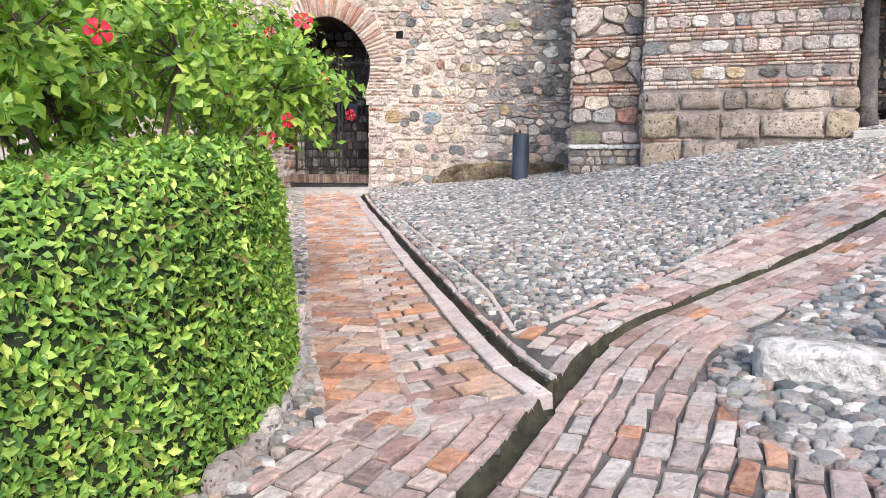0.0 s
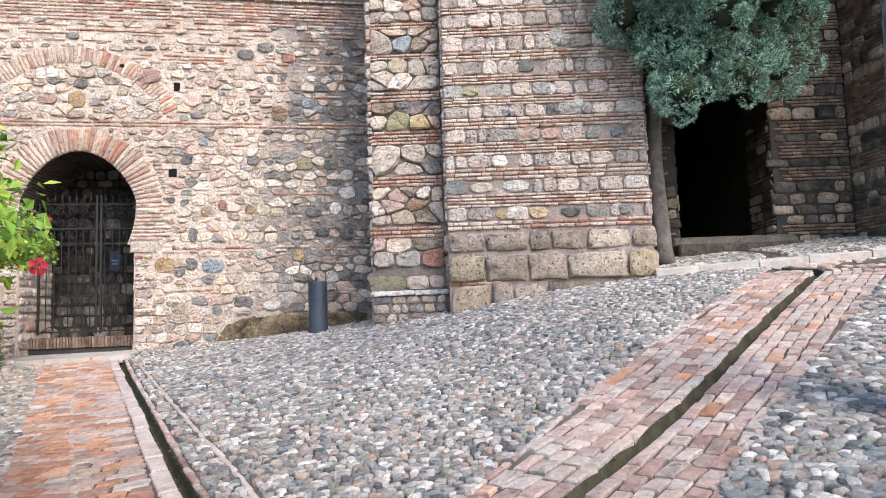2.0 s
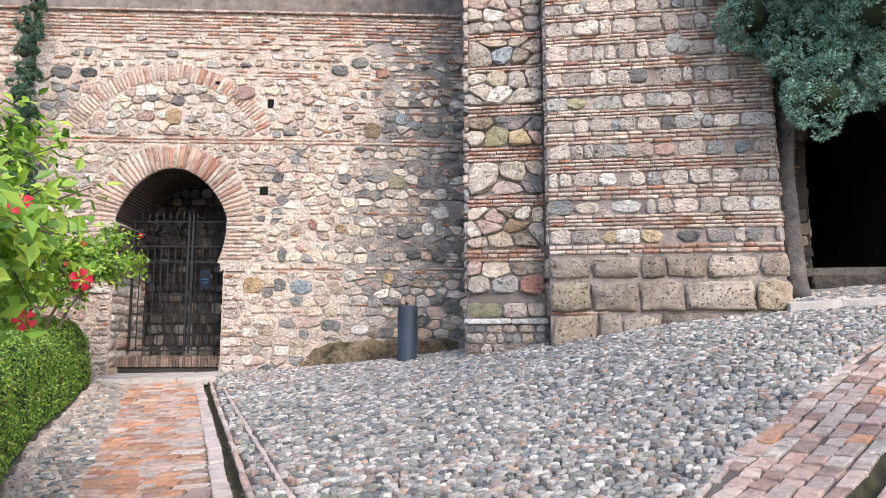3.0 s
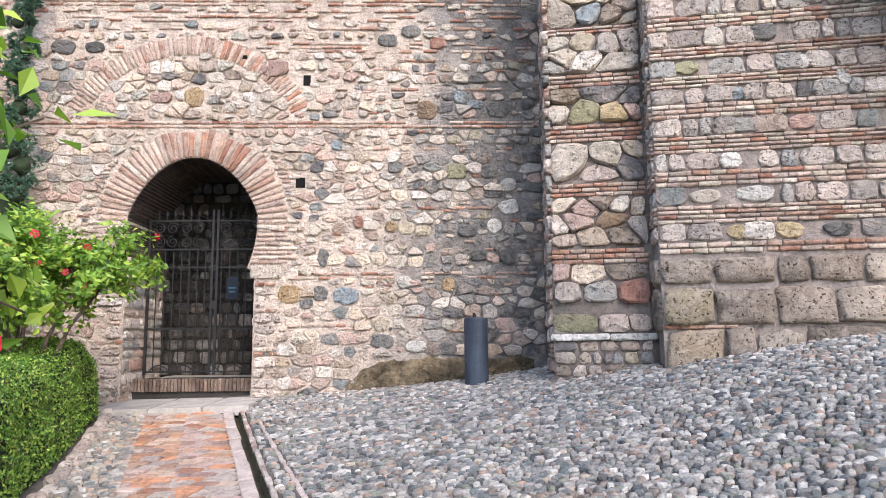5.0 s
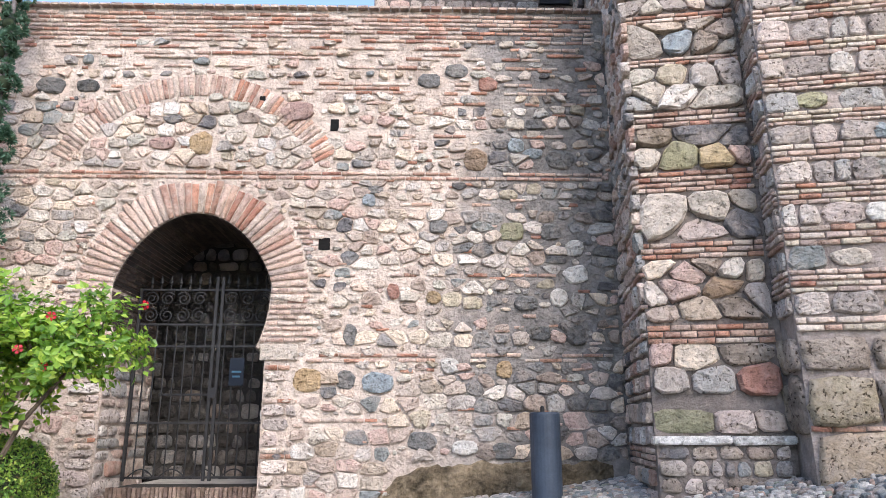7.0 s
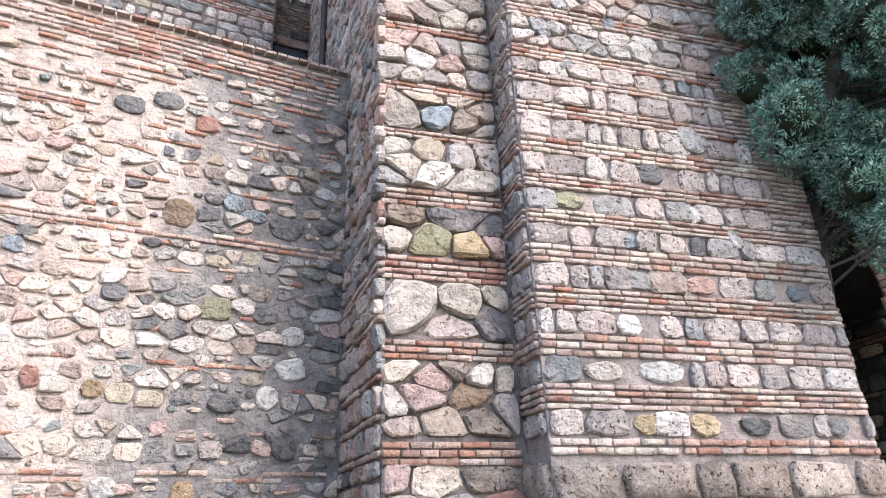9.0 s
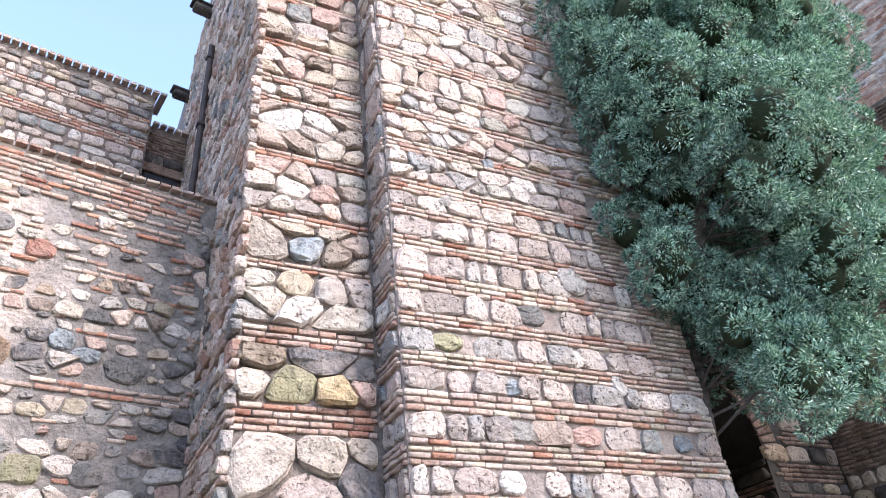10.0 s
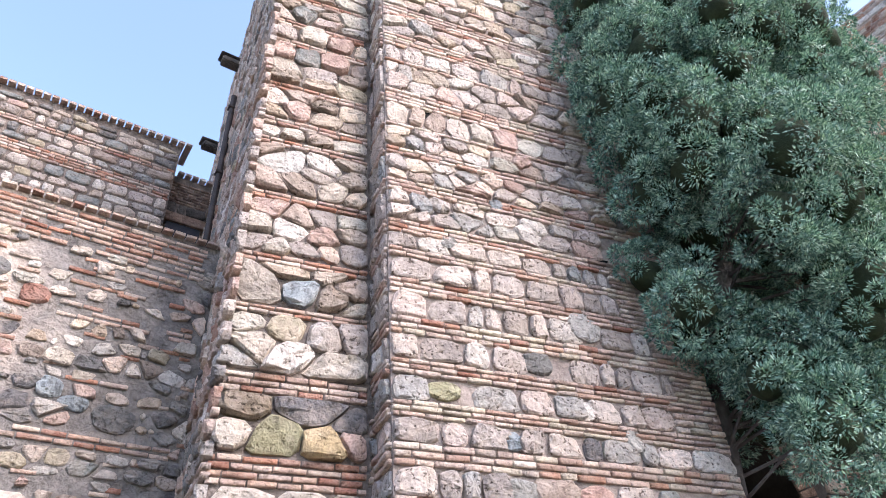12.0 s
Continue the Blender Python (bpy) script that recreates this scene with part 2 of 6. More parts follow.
mat_hedge = foliage("hedge_leaf", [(0, (0.16, 0.10, 0.04)), (0.06, (0.06, 0.14, 0.03)), (0.45, (0.15, 0.29, 0.05)), (0.85, (0.30, 0.44, 0.08)), (1, (0.48, 0.54, 0.14))])
mat_hibiscus = foliage("hibiscus_leaf", [(0, (0.08, 0.17, 0.03)), (0.5, (0.18, 0.32, 0.05)), (1, (0.40, 0.50, 0.09))], 0.4, 0.35)
mat_petal = foliage("red_petal", [(0, (0.42, 0.008, 0.025)), (1, (0.58, 0.02, 0.05))], 0.5, 0.3)
mat_stamen = foliage("yellow_stamen", [(0, (0.6, 0.35, 0.08)), (1, (0.7, 0.45, 0.1))])
mat_cypress = foliage("cypress_leaf", [(0, (0.035, 0.09, 0.078)), (0.5, (0.14, 0.27, 0.24)), (1, (0.46, 0.62, 0.55))], 0.5, 0.12)
mat_cypress_dark = foliage("dark_cypress_leaf", [(0, (0.045, 0.10, 0.07)), (1, (0.09, 0.17, 0.115))], 0.7, 0.1)
mat_twig = plain("twig_bark", (0.09, 0.07, 0.05), (0.17, 0.13, 0.10), 9, 50)
# near-black, for solid cores that stand in for shade between the leaves
mat_inner = plain("inner_shade", (0.015, 0.022, 0.012), (0.035, 0.05, 0.025), 6, 30)


# ---------------------------------------------------------------- building helpers
def mesh_object(name, verts, faces, mat, parent=None, smooth=False, origin=None):
    o = Vector(origin) if origin is not None else Vector((0, 0, 0))
    me = bpy.data.meshes.new(name)
    me.from_pydata([tuple(Vector(v) - o) for v in verts] if origin is not None else verts, [], faces)
    me.materials.append(mat)
    if smooth:
        me.polygons.foreach_set("use_smooth", [True] * len(me.polygons))
    ob = new(name, me)
    ob.location = o
    ob.parent = parent
    return ob


def part(name, bm, mat, parent=None, label="", smooth=False):
    me = bpy.data.meshes.new(name)
    bm.to_mesh(me)
    bm.free()
    me.materials.append(mat)
    if smooth:
        me.polygons.foreach_set("use_smooth", [True] * len(me.polygons))
    ob = new(name, me)
    ob.parent = parent
    if label:
        ob["label"] = label
    return ob


def add_box(bm, lo, hi, bevel=0.0):
    r = bmesh.ops.create_cube(bm, size=1.0)
    for v in r["verts"]:
        v.co = Vector([lo[i] + (hi[i] - lo[i]) * (v.co[i] + 0.5) for i in range(3)])
    if bevel:
        es = list({e for v in r["verts"] for e in v.link_edges})
        bmesh.ops.bevel(bm, geom=es, offset=bevel, segments=2, affect="EDGES")


def add_tube(bm, pts, radii, sides=8, cap=True):
    """A tube of changing radius along points."""
    rings = []
    pts = [Vector(p) for p in pts]
    for i, p in enumerate(pts):
        d = (pts[min(i + 1, len(pts) - 1)] - pts[max(i - 1, 0)]).normalized()
        a = d.cross(Vector((0.13, 0.31, 0.94))).normalized()
        b = d.cross(a)
        r = radii[i] if isinstance(radii, (list, tuple)) else radii
        rings.append([bm.verts.new(p + (a * math.cos(k * 2 * math.pi / sides) + b * math.sin(k * 2 * math.pi / sides)) * r) for k in range(sides)])
    for r0, r1 in zip(rings, rings[1:]):
        for k in range(sides):
            bm.faces.new((r0[k], r0[(k + 1) % sides], r1[(k + 1) % sides], r1[k]))
    if cap:
        bm.faces.new(rings[0][::-1])
        bm.faces.new(rings[-1])


class Face:
    """A wall's face: s along it, z up, w out of it; it leans back by batter for each metre of height."""

    def __init__(self, x, y, turn=0.0, batter=0.0, z0=0.0):
        a = radians(turn)
        self.o, self.u, self.n = Vector((x, y, 0)), Vector((math.cos(a), -math.sin(a), 0)), Vector((-math.sin(a), -math.cos(a), 0))
        self.batter, self.z0 = batter, z0

    def at(self, s, z, w=0.0):
        return self.o + self.u * s + Vector((0, 0, z)) + self.n * (w - self.batter * (z - self.z0))


class Pieces:
    """Gathers pieces of one kind on one wall; the nearest become objects of their own, the rest one joined mesh."""

    def __init__(self, name, mat, parent, near=None, most=300):
        self.name, self.mat, self.parent, self.most = name, mat, parent, most
        self.near = Vector(near) if near is not None else None
        self.items = []

    def add(self, verts, faces, mat=None):
        self.items.append((verts, faces, mat or self.mat))

    def build(self, smooth=True):
        items = self.items
        if self.near is not None:
            items = sorted(items, key=lambda it: (it[0][0] - self.near).length)
        for verts, faces, mat in items[:self.most]:
            c = sum(verts, Vector()) / len(verts)
            mesh_object(self.name, verts, faces, mat, self.parent, smooth, c)
        rest = {}
        for verts, faces, mat in items[self.most:]:
            vs, fs = rest.setdefault(mat.name, ([], []))
            k = len(vs)
            vs.extend(verts)
            fs.extend([tuple(i + k for i in f) for f in faces])
        for key, (vs, fs) in rest.items():
            ob = mesh_object(self.name + "_rows", vs, fs, bpy.data.materials[key], self.parent, smooth)
            ob["kind"] = "stuff"


RNG = random.Random(7)


def smooth_poly(poly, cut=0.24):
    out = []
    n = len(poly)
    for i in range(n):
        a, b = poly[i], poly[(i + 1) % n]
        out.append((a[0] + (b[0] - a[0]) * cut, a[1] + (b[1] - a[1]) * cut))
        out.append((a[0] + (b[0] - a[0]) * (1 - cut), a[1] + (b[1] - a[1]) * (1 - cut)))
    return out


def stone(face, poly, proud, rng, cut=0.24):
    """A stone with this outline on the face, its front rounded and uneven."""
    p = smooth_poly(poly, cut)
    n = len(p)
    cx, cz = sum(q[0] for q in p) / n, sum(q[1] for q in p) / n
    lean_s, lean_z = rng.uniform(-0.12, 0.12), rng.uniform(-0.12, 0.12)
    verts = []
    wob = [rng.uniform(0.93, 1.05) for _ in p]
    for k, w in ((1.0, -0.03), (0.985, proud * 0.65), (0.84, proud)):
        for (s, z), q in zip(p, wob):
            j = rng.uniform(-0.3, 0.25) * proud if w > 0 else 0.0
            ss, zz = cx + (s - cx) * k * q, cz + (z - cz) * k * q
            verts.append(face.at(ss, zz, w + j + ((ss - cx) * lean_s + (zz - cz) * lean_z if w > 0 else 0)))
    verts.append(face.at(cx, cz, proud * rng.uniform(0.95, 1.25)))
    faces = []
    for r in range(2):
        for i in range(n):
            faces.append((r * n + i, r * n + (i + 1) % n, (r + 1) * n + (i + 1) % n, (r + 1) * n + i))
    for i in range(n):
        faces.append((2 * n + i, 2 * n + (i + 1) % n, 3 * n))
    return verts, faces


def slab_piece(face, quad, proud, rng):
    """A brick: a four-cornered outline with chamfered edges."""
    cx, cz = sum(q[0] for q in quad) / 4, sum(q[1] for q in quad) / 4
    verts = []
    size = min(math.dist(quad[0], quad[3]), math.dist(quad[0], quad[1]))
    c = min(0.008, size * 0.18)
    tilt = rng.uniform(-0.004, 0.004)
    for inset, w in ((0.0, -0.03), (0.0, proud - c * 0.8), (c, proud)):
        for i, (s, z) in enumerate(quad):
            d = math.hypot(s - cx, z - cz) or 1
            verts.append(face.at(s - (s - cx) / d * inset * 1.4, z - (z - cz) / d * inset * 1.4, w + (tilt if i in (1, 2) and w > 0 else 0)))
    faces = [(8, 9, 10, 11)]
    for r in range(2):
        for i in range(4):
            faces.append((r * 4 + i, r * 4 + (i + 1) % 4, r * 4 + 4 + (i + 1) % 4, r * 4 + 4 + i))
    return verts, faces


def cells(seeds, stretch=1.0, lo=(-1e9, -1e9), hi=(1e9, 1e9)):
    """The plane split among seeds (each the part nearest to it), cut to a rectangle; in a metric squeezed along s."""
    pts = np.array([(s / stretch, z) for s, z in seeds])
    out = []
    for i, (x, y) in enumerate(pts):
        d = ((pts - pts[i]) ** 2).sum(1)
        near = np.argsort(d)[1:15]
        poly = [(lo[0] / stretch, lo[1]), (hi[0] / stretch, lo[1]), (hi[0] / stretch, hi[1]), (lo[0] / stretch, hi[1])]
        for j in near:
            mx, my = (x + pts[j][0]) / 2, (y + pts[j][1]) / 2
            nx, ny = pts[j][0] - x, pts[j][1] - y
            cut = []
            m = len(poly)
            for k in range(m):
                a, b = poly[k], poly[(k + 1) % m]
                da, db = (a[0] - mx) * nx + (a[1] - my) * ny, (b[0] - mx) * nx + (b[1] - my) * ny
                if da <= 0:
                    cut.append(a)
                if (da < 0) != (db < 0) and da != db:
                    t = da / (da - db)
                    cut.append((a[0] + (b[0] - a[0]) * t, a[1] + (b[1] - a[1]) * t))
            poly = cut
            if len(poly) < 3:
                break
        out.append([(a * stretch, b) for a, b in poly])
    return out


def shrink(poly, gap, keep=0.86):
    """The outline drawn in by about gap on all sides."""
    n = len(poly)
    cx, cz = sum(q[0] for q in poly) / n, sum(q[1] for q in poly) / n
    out = []
    for s, z in poly:
        d = math.hypot(s - cx, z - cz)
        k = max(0.35, min(keep, 1 - gap / max(d, 1e-6)))
        out.append((cx + (s - cx) * k, cz + (z - cz) * k))
    return out


def brick_course(face, pieces, s0, s1, z, h, rng, length=0.24, proud=0.018, gap=0.014, mats=None, skip=None, chance=1.0):
    s = s0 + rng.uniform(-0.1, 0.0)
    while s < s1:
        l = length * rng.uniform(0.6, 1.15)
        a, b = max(s, s0), min(s + l, s1)
        if b - a > 0.05 and rng.random() < chance and not (skip and (skip(a, z + h / 2) or skip(b, z + h / 2) or skip((a + b) / 2, z + h / 2))):
            j = [rng.uniform(-0.005, 0.005) for _ in range(4)]
            quad = [(a + gap / 2, z + j[0]), (b - gap / 2, z + j[1]), (b - gap / 2, z + h + j[2]), (a + gap / 2, z + h + j[3])]
            pieces.add(*slab_piece(face, quad, proud + rng.uniform(-0.006, 0.010), rng), rng.choice(mats) if mats else None)
        s += l


def stone_row(face, pieces, s0, s1, z0, z1, rng, width=0.24, proud=0.03, gap=0.018, mats=None, cut=0.22, skip=None):
    s = s0
    while s < s1 - 0.04:
        l = width * rng.uniform(0.55, 1.6)
        a, b = s, min(s + l, s1)
        if s1 - b < 0.1:
            b = s1
        q = rng.uniform
        h = z1 - z0
        poly = [(a + gap / 2 + q(0, .02), z0 + q(0, .1) * h), ((a + b) / 2 + q(-.03, .03), z0 + q(-.03, .03) * h), (b - gap / 2 - q(0, .02), z0 + q(0, .12) * h),
                (b - gap / 2 - q(0, .01), z0 + q(.4, .6) * h), (b - gap / 2 - q(0, .04), z1 - q(0, .15) * h), ((a + b) / 2 + q(-.04, .04), z1 - q(-.04, .06) * h), (a + gap / 2 + q(0, .04), z1 - q(0, .15) * h),
                (a + gap / 2, z0 + q(.4, .6) * h)]
        if not (skip and skip((a + b) / 2, (z0 + z1) / 2)):
            pieces.add(*stone(face, poly, proud * q(0.7, 1.4), rng, cut), rng.choice(mats) if mats else None)
        s = b


def box_mesh(name, corners, z0, z1, mat, batter_face=None):
    """An upright block on a four-cornered plan; corners counter-clockwise seen from above. z0, z1 may be tops for each corner."""
    vs = [(x, y, z0) for x, y in corners] + [(x, y, z1) for x, y in corners]
    n = len(corners)
    fs = [tuple(range(n))[::-1], tuple(range(n, 2 * n))] + [(i, (i + 1) % n, n + (i + 1) % n, n + i) for i in range(n)]
    return mesh_object(name, vs, fs, mat)


# ---------------------------------------------------------------- the ground's height
GX, GY = (-9, -6, -3, 0, 3, 6, 9), (-3, 0, 3, 6, 9, 12, 15)
HEIGHTS = np.array([(-2.62, -2.41, -2.20, -1.97, -1.71, -1.41, -1.10), (-2.28, -2.08, -1.87, -1.65, -1.39, -1.07, -0.74), (-1.94, -1.75, -1.56, -1.36, -1.06, -0.71, -0.37),
                    (-1.61, -1.43, -1.27, -1.06, -0.69, -0.31, 0.03), (-1.28, -1.12, -1.05, -0.75, -0.24, 0.13, 0.44), (-0.98, -0.83, -0.78, -0.38, 0.22, 0.56, 0.83),
                    (-0.69, -0.53, -0.43, -0.17, 0.39, 0.83, 1.15)])


def spline_weights(f):
    return (0.5 * (-f + 2 * f * f - f ** 3), 0.5 * (2 - 5 * f * f + 3 * f ** 3), 0.5 * (f + 4 * f * f - 3 * f ** 3), 0.5 * (-f * f + f ** 3))


def ground(x, y):
    tx, ty = min(max((x + 9) / 3, 0), 5.999), min(max((y + 3) / 3, 0), 5.999)
    ix, iy = int(tx), int(ty)
    wx, wy = spline_weights(tx - ix), spline_weights(ty - iy)
    z = 0.0
    for j in range(4):
        for i in range(4):
            z += wx[i] * wy[j] * HEIGHTS[min(max(iy + j - 1, 0), 6)][min(max(ix + i - 1, 0), 6)]
    return z


def ground_frame(x, y):
    e = 0.05
    dx, dy = (ground(x + e, y) - ground(x - e, y)) / (2 * e), (ground(x, y + e) - ground(x, y - e)) / (2 * e)
    return Vector((x, y, ground(x, y))), Vector((-dx, -dy, 1)).normalized()


class Line:
    """A smooth line on the plan through a few points, with distance along it."""

    def __init__(self, pts, steps=14):
        p = [Vector(q) for q in pts]
        p = [p[0] * 2 - p[1]] + p + [p[-1] * 2 - p[-2]]
        out = []
        for i in range(1, len(p) - 2):
            for k in range(steps):
                f = k / steps
                w = spline_weights(f)
                out.append(p[i - 1] * w[0] + p[i] * w[1] + p[i + 1] * w[2] + p[i + 2] * w[3])
        out.append(p[-2])
        self.p = out
        self.d = [0.0]
        for a, b in zip(out, out[1:]):
            self.d.append(self.d[-1] + (b - a).length)
        self.length = self.d[-1]
        self.a = np.array([tuple(q) for q in out])

    def at(self, d, off=0.0):
        d = min(max(d, 0.0), self.length - 1e-6)
        i = int(np.searchsorted(self.d, d, side="right")) - 1
        i = min(i, len(self.p) - 2)
        a, b = self.p[i], self.p[i + 1]
        t = (b - a).normalized()
        q = a + t * (d - self.d[i])
        return q + Vector((t.y, -t.x)) * off, t

    def side(self, x, y):
        """Distance to the line, and on which side: right is positive, looking along it."""
        v = self.a - np.array((x, y))
        i = int((v * v).sum(1).argmin())
        best, sign = 1e9, 1
        for k in (max(i - 1, 0), min(i, len(self.p) - 2)):
            a, b = self.p[k], self.p[k + 1]
            ab = b - a
            f = min(max(((x - a.x) * ab.x + (y - a.y) * ab.y) / max(ab.length_squared, 1e-9), 0), 1)
            q = a + ab * f
            dd = math.hypot(x - q.x, y - q.y)
            if dd < best:
                best = dd
                sign = 1 if (x - a.x) * ab.y - (y - a.y) * ab.x > 0 else -1
        return best * sign


path_left = Line([(-1.2, 1.2), (-1.05, 3.2), (-1.42, 4.1), (-1.97, 5.66), (-2.59, 7.63), (-3.66, 10.9), (-4.62, 13.9)])
path_mid = Line([(-0.6, 3.2), (-1.15, 4.63), (-1.80, 6.66), (-2.95, 10.1), (-4.08, 13.9)])
drain_left = Line([(-0.25, 4.24), (-0.56, 4.92), (-1.23, 6.86), (-2.34, 10.33), (-3.42, 13.6)])
drain_right = Line([(-1.6, 1.2), (-0.62, 3.33), (-0.27, 4.25), (0.08, 5.02), (0.59, 5.58), (1.95, 6.75), (3.56, 8.24), (5.2, 9.75), (5.85, 10.4), (5.75, 11.0), (6.2, 11.8), (6.35, 12.9)])
brick_north = Line([(-0.50, 5.12), (0.50, 6.25), (1.46, 7.32), (2.86, 8.62), (4.29, 9.82), (5.5, 10.95)])
brick_south = Line([(1.6, 2.4), (0.85, 3.28), (0.51, 3.78), (0.53, 4.46), (0.83, 4.82), (1.61, 5.66), (2.73, 6.66), (4.4, 8.04), (6.6, 9.9), (7.6, 10.7)])
strip_line = Line([(-0.50, 5.25), (-0.80, 6.55), (-1.42, 8.40), (-2.57, 11.77), (-3.0, 13.0)])
hedge_foot = Line([(-2.9, 0.2), (-2.1, 2.4), (-1.72, 3.4), (-1.70, 4.2), (-1.98, 5.2), (-2.75, 7.0), (-3.62, 9.05), (-4.05, 10.2), (-4.42, 11.5), (-5.0, 13.6)])
kerb_line = Line([(4.27, 11.72), (5.05, 11.52), (5.98, 11.17), (7.0, 10.85), (8.4, 10.5)])

# ---------------------------------------------------------------- walls
def tag_structure(ob, label, category):
    return tagged(ob, label, category, kind="structure")


# gate arch: a horseshoe on the long wall
ARCH_X, ARCH_Z, ARCH_R, IMPOST_Z, JAMB = -4.31, 1.86, 0.885, 1.22, 0.86
WALL_Y, WALL_TOP, WALL_DEEP = 14.4, 5.42, 1.35


def arch_half(z):
    """Half the gate opening's width at height z; 0 above its crown."""
    if z < IMPOST_Z - 0.02:
        return JAMB
    d = z - ARCH_Z
    if d <= 0:
        return math.sqrt(max(ARCH_R ** 2 - (d * 0.72) ** 2, 0))
    r = ARCH_R * 1.02
    if d >= r:
        return 0.0
    return math.sqrt(r * r - d * d) * (1 - 0.21 * d)


def arch_reach(a):
    """How far the opening's edge lies from the arch's centre in the direction a."""
    lo, hi = 0.3, 1.3
    for _ in range(24):
        r = (lo + hi) / 2
        if abs(math.cos(a)) * r < arch_half(ARCH_Z + math.sin(a) * r):
            lo = r
        else:
            hi = r
    return lo + 0.004


def outline_of_arch(steps=26):
    """The opening's outline from the left foot over the crown to the right foot."""
    zs = [-0.75, IMPOST_Z - 0.03, IMPOST_Z] + [IMPOST_Z + (ARCH_Z + ARCH_R * 1.02 - IMPOST_Z) * math.sin(k / steps * math.pi / 2) for k in range(1, steps + 1)]
    left = [(ARCH_X - arch_half(z), z) for z in zs]
    right = [(ARCH_X + arch_half(z), z) for z in reversed(zs)]
    return left + right[1:]


def wall_with_opening(name, x0, x1, y0, y1, z0, z1, outline, mat):
    """A wall from x0 to x1 with one opening that rises from its foot, right through it."""
    ring = [(x0, z0)] + [(outline[0][0], z0)] + outline[1:-1] + [(outline[-1][0], z0)] + [(x1, z0), (x1, z1), (x0, z1)]
    bm = bmesh.new()
    front = [bm.verts.new((x, y0, z)) for x, z in ring]
    back = [bm.verts.new((x, y1, z)) for x, z in ring]
    n = len(ring)
    bm.faces.new(front)
    bm.faces.new(back[::-1])
    for i in range(n):
        bm.faces.new((front[i], back[i], back[(i + 1) % n], front[(i + 1) % n]))
    bm.normal_update()
    bmesh.ops.triangulate(bm, faces=bm.faces[:])
    bmesh.ops.recalc_face_normals(bm, faces=bm.faces[:])
    return part(name, bm, mat)


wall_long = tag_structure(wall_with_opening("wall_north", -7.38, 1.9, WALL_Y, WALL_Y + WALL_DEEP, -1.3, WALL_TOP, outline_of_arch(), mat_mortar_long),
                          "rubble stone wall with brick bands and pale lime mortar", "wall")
long_face = Face(0, WALL_Y)

TURN_T = 11.0
tower_face = Face(1.40, 12.36, TURN_T, 0.045, 1.0)
butt_face = Face(0.34, 12.98, TURN_T, 0.045, 1.0)
side_dir = Vector((math.sin(radians(TURN_T)), math.cos(radians(TURN_T)), 0))
TOWER_TOP = 13.2


def prism(name, face, s0, s1, z0, z1, depth, mat, skew=0.0):
    """A block behind a face, from s0 to s1, leaning with it; its left flank turned by skew degrees."""
    vs = []
    back = Matrix.Rotation(radians(-skew), 3, "Z") @ (-face.n)
    for z in (z0, z1):
        vs += [face.at(s0, z), face.at(s1, z), face.at(s1, z) - face.n * depth, face.at(s0, z) + back * depth]
    fs = [(3, 2, 1, 0), (4, 5, 6, 7), (0, 1, 5, 4), (1, 2, 6, 5), (2, 3, 7, 6), (3, 0, 4, 7)]
    return mesh_object(name, vs, fs, mat)


mat_mortar_tower = plain("buff_mortar", (0.20, 0.165, 0.15), (0.42, 0.35, 0.31), 5.0, 30, distance=0.03, strength=1.0)
tower = tag_structure(prism("wall_tower", tower_face, 0.0, 2.98, -1.0, TOWER_TOP, 7.0, mat_mortar_tower), "leaning tower of stone rows and thin brick courses", "tower")
FLANK = 8.3
buttress = tag_structure(prism("wall_buttress", butt_face, 0.0, 1.25, -1.0, TOWER_TOP - 0.2, 8.4, mat_mortar_grey, FLANK - TURN_T), "rough stone and brick buttress beside the tower", "buttress")

# the upper wall and the turret behind the long wall
upper = tag_structure(box_mesh("wall_upper", [(-2.65, 17.9), (0.36, 17.9), (0.36, 21), (-2.65, 21)], 2.0, 9.98, mat_mortar_grey), "upper rubble wall behind the gate wall", "wall")
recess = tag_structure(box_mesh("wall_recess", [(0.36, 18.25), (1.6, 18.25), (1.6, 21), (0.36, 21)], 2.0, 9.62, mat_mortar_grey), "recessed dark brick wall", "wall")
terrace = tag_structure(box_mesh("terrace", [(-12, 17.0), (3, 17.0), (3, 40), (-12, 40)], -2.0, 7.2, mat_mortar_grey), "raised terrace behind the gate wall", "terrace")

# walls that close the place at its sides and behind
side_left = tag_structure(box_mesh("wall_west", [(-7.9, 14.9), (-7.39, 14.9), (-8.6, 10.5), (-9.1, 10.5)][::-1], -2.0, 4.05, mat_mortar), "brick-capped garden wall", "wall")
turret_left = tag_structure(box_mesh("wall_west_turret", [(-9.3, 13.6), (-8.05, 13.6), (-8.05, 15.2), (-9.3, 15.2)], -2.0, 5.0, mat_mortar_grey), "dark brick turret", "turret")

# tones lowered so court and tunnel carry their shade in the colour
mat_mortar_dark = plain("dark_mortar_and_shade", (0.03, 0.028, 0.026), (0.07, 0.064, 0.058), 2, 30)
mat_dark_stone = masonry("dark_stone_and_shade", [(0, (0.09, 0.083, 0.08)), (0.4, (0.15, 0.14, 0.13)), (0.75, (0.06, 0.056, 0.055))], dusty=0.1)
mat_brown_brick = masonry("dark_brown_brick", [(0, (0.22, 0.155, 0.125)), (0.5, (0.30, 0.22, 0.18)), (0.8, (0.16, 0.115, 0.10))], dusty=0.15, pits=0.3)
# passage wall
pass_face = Face(4.45, 13.55, TURN_T, 0.0)
PASS = (1.15, 2.80, 0.75, 3.15)      # from, to, floor, spring of its arch


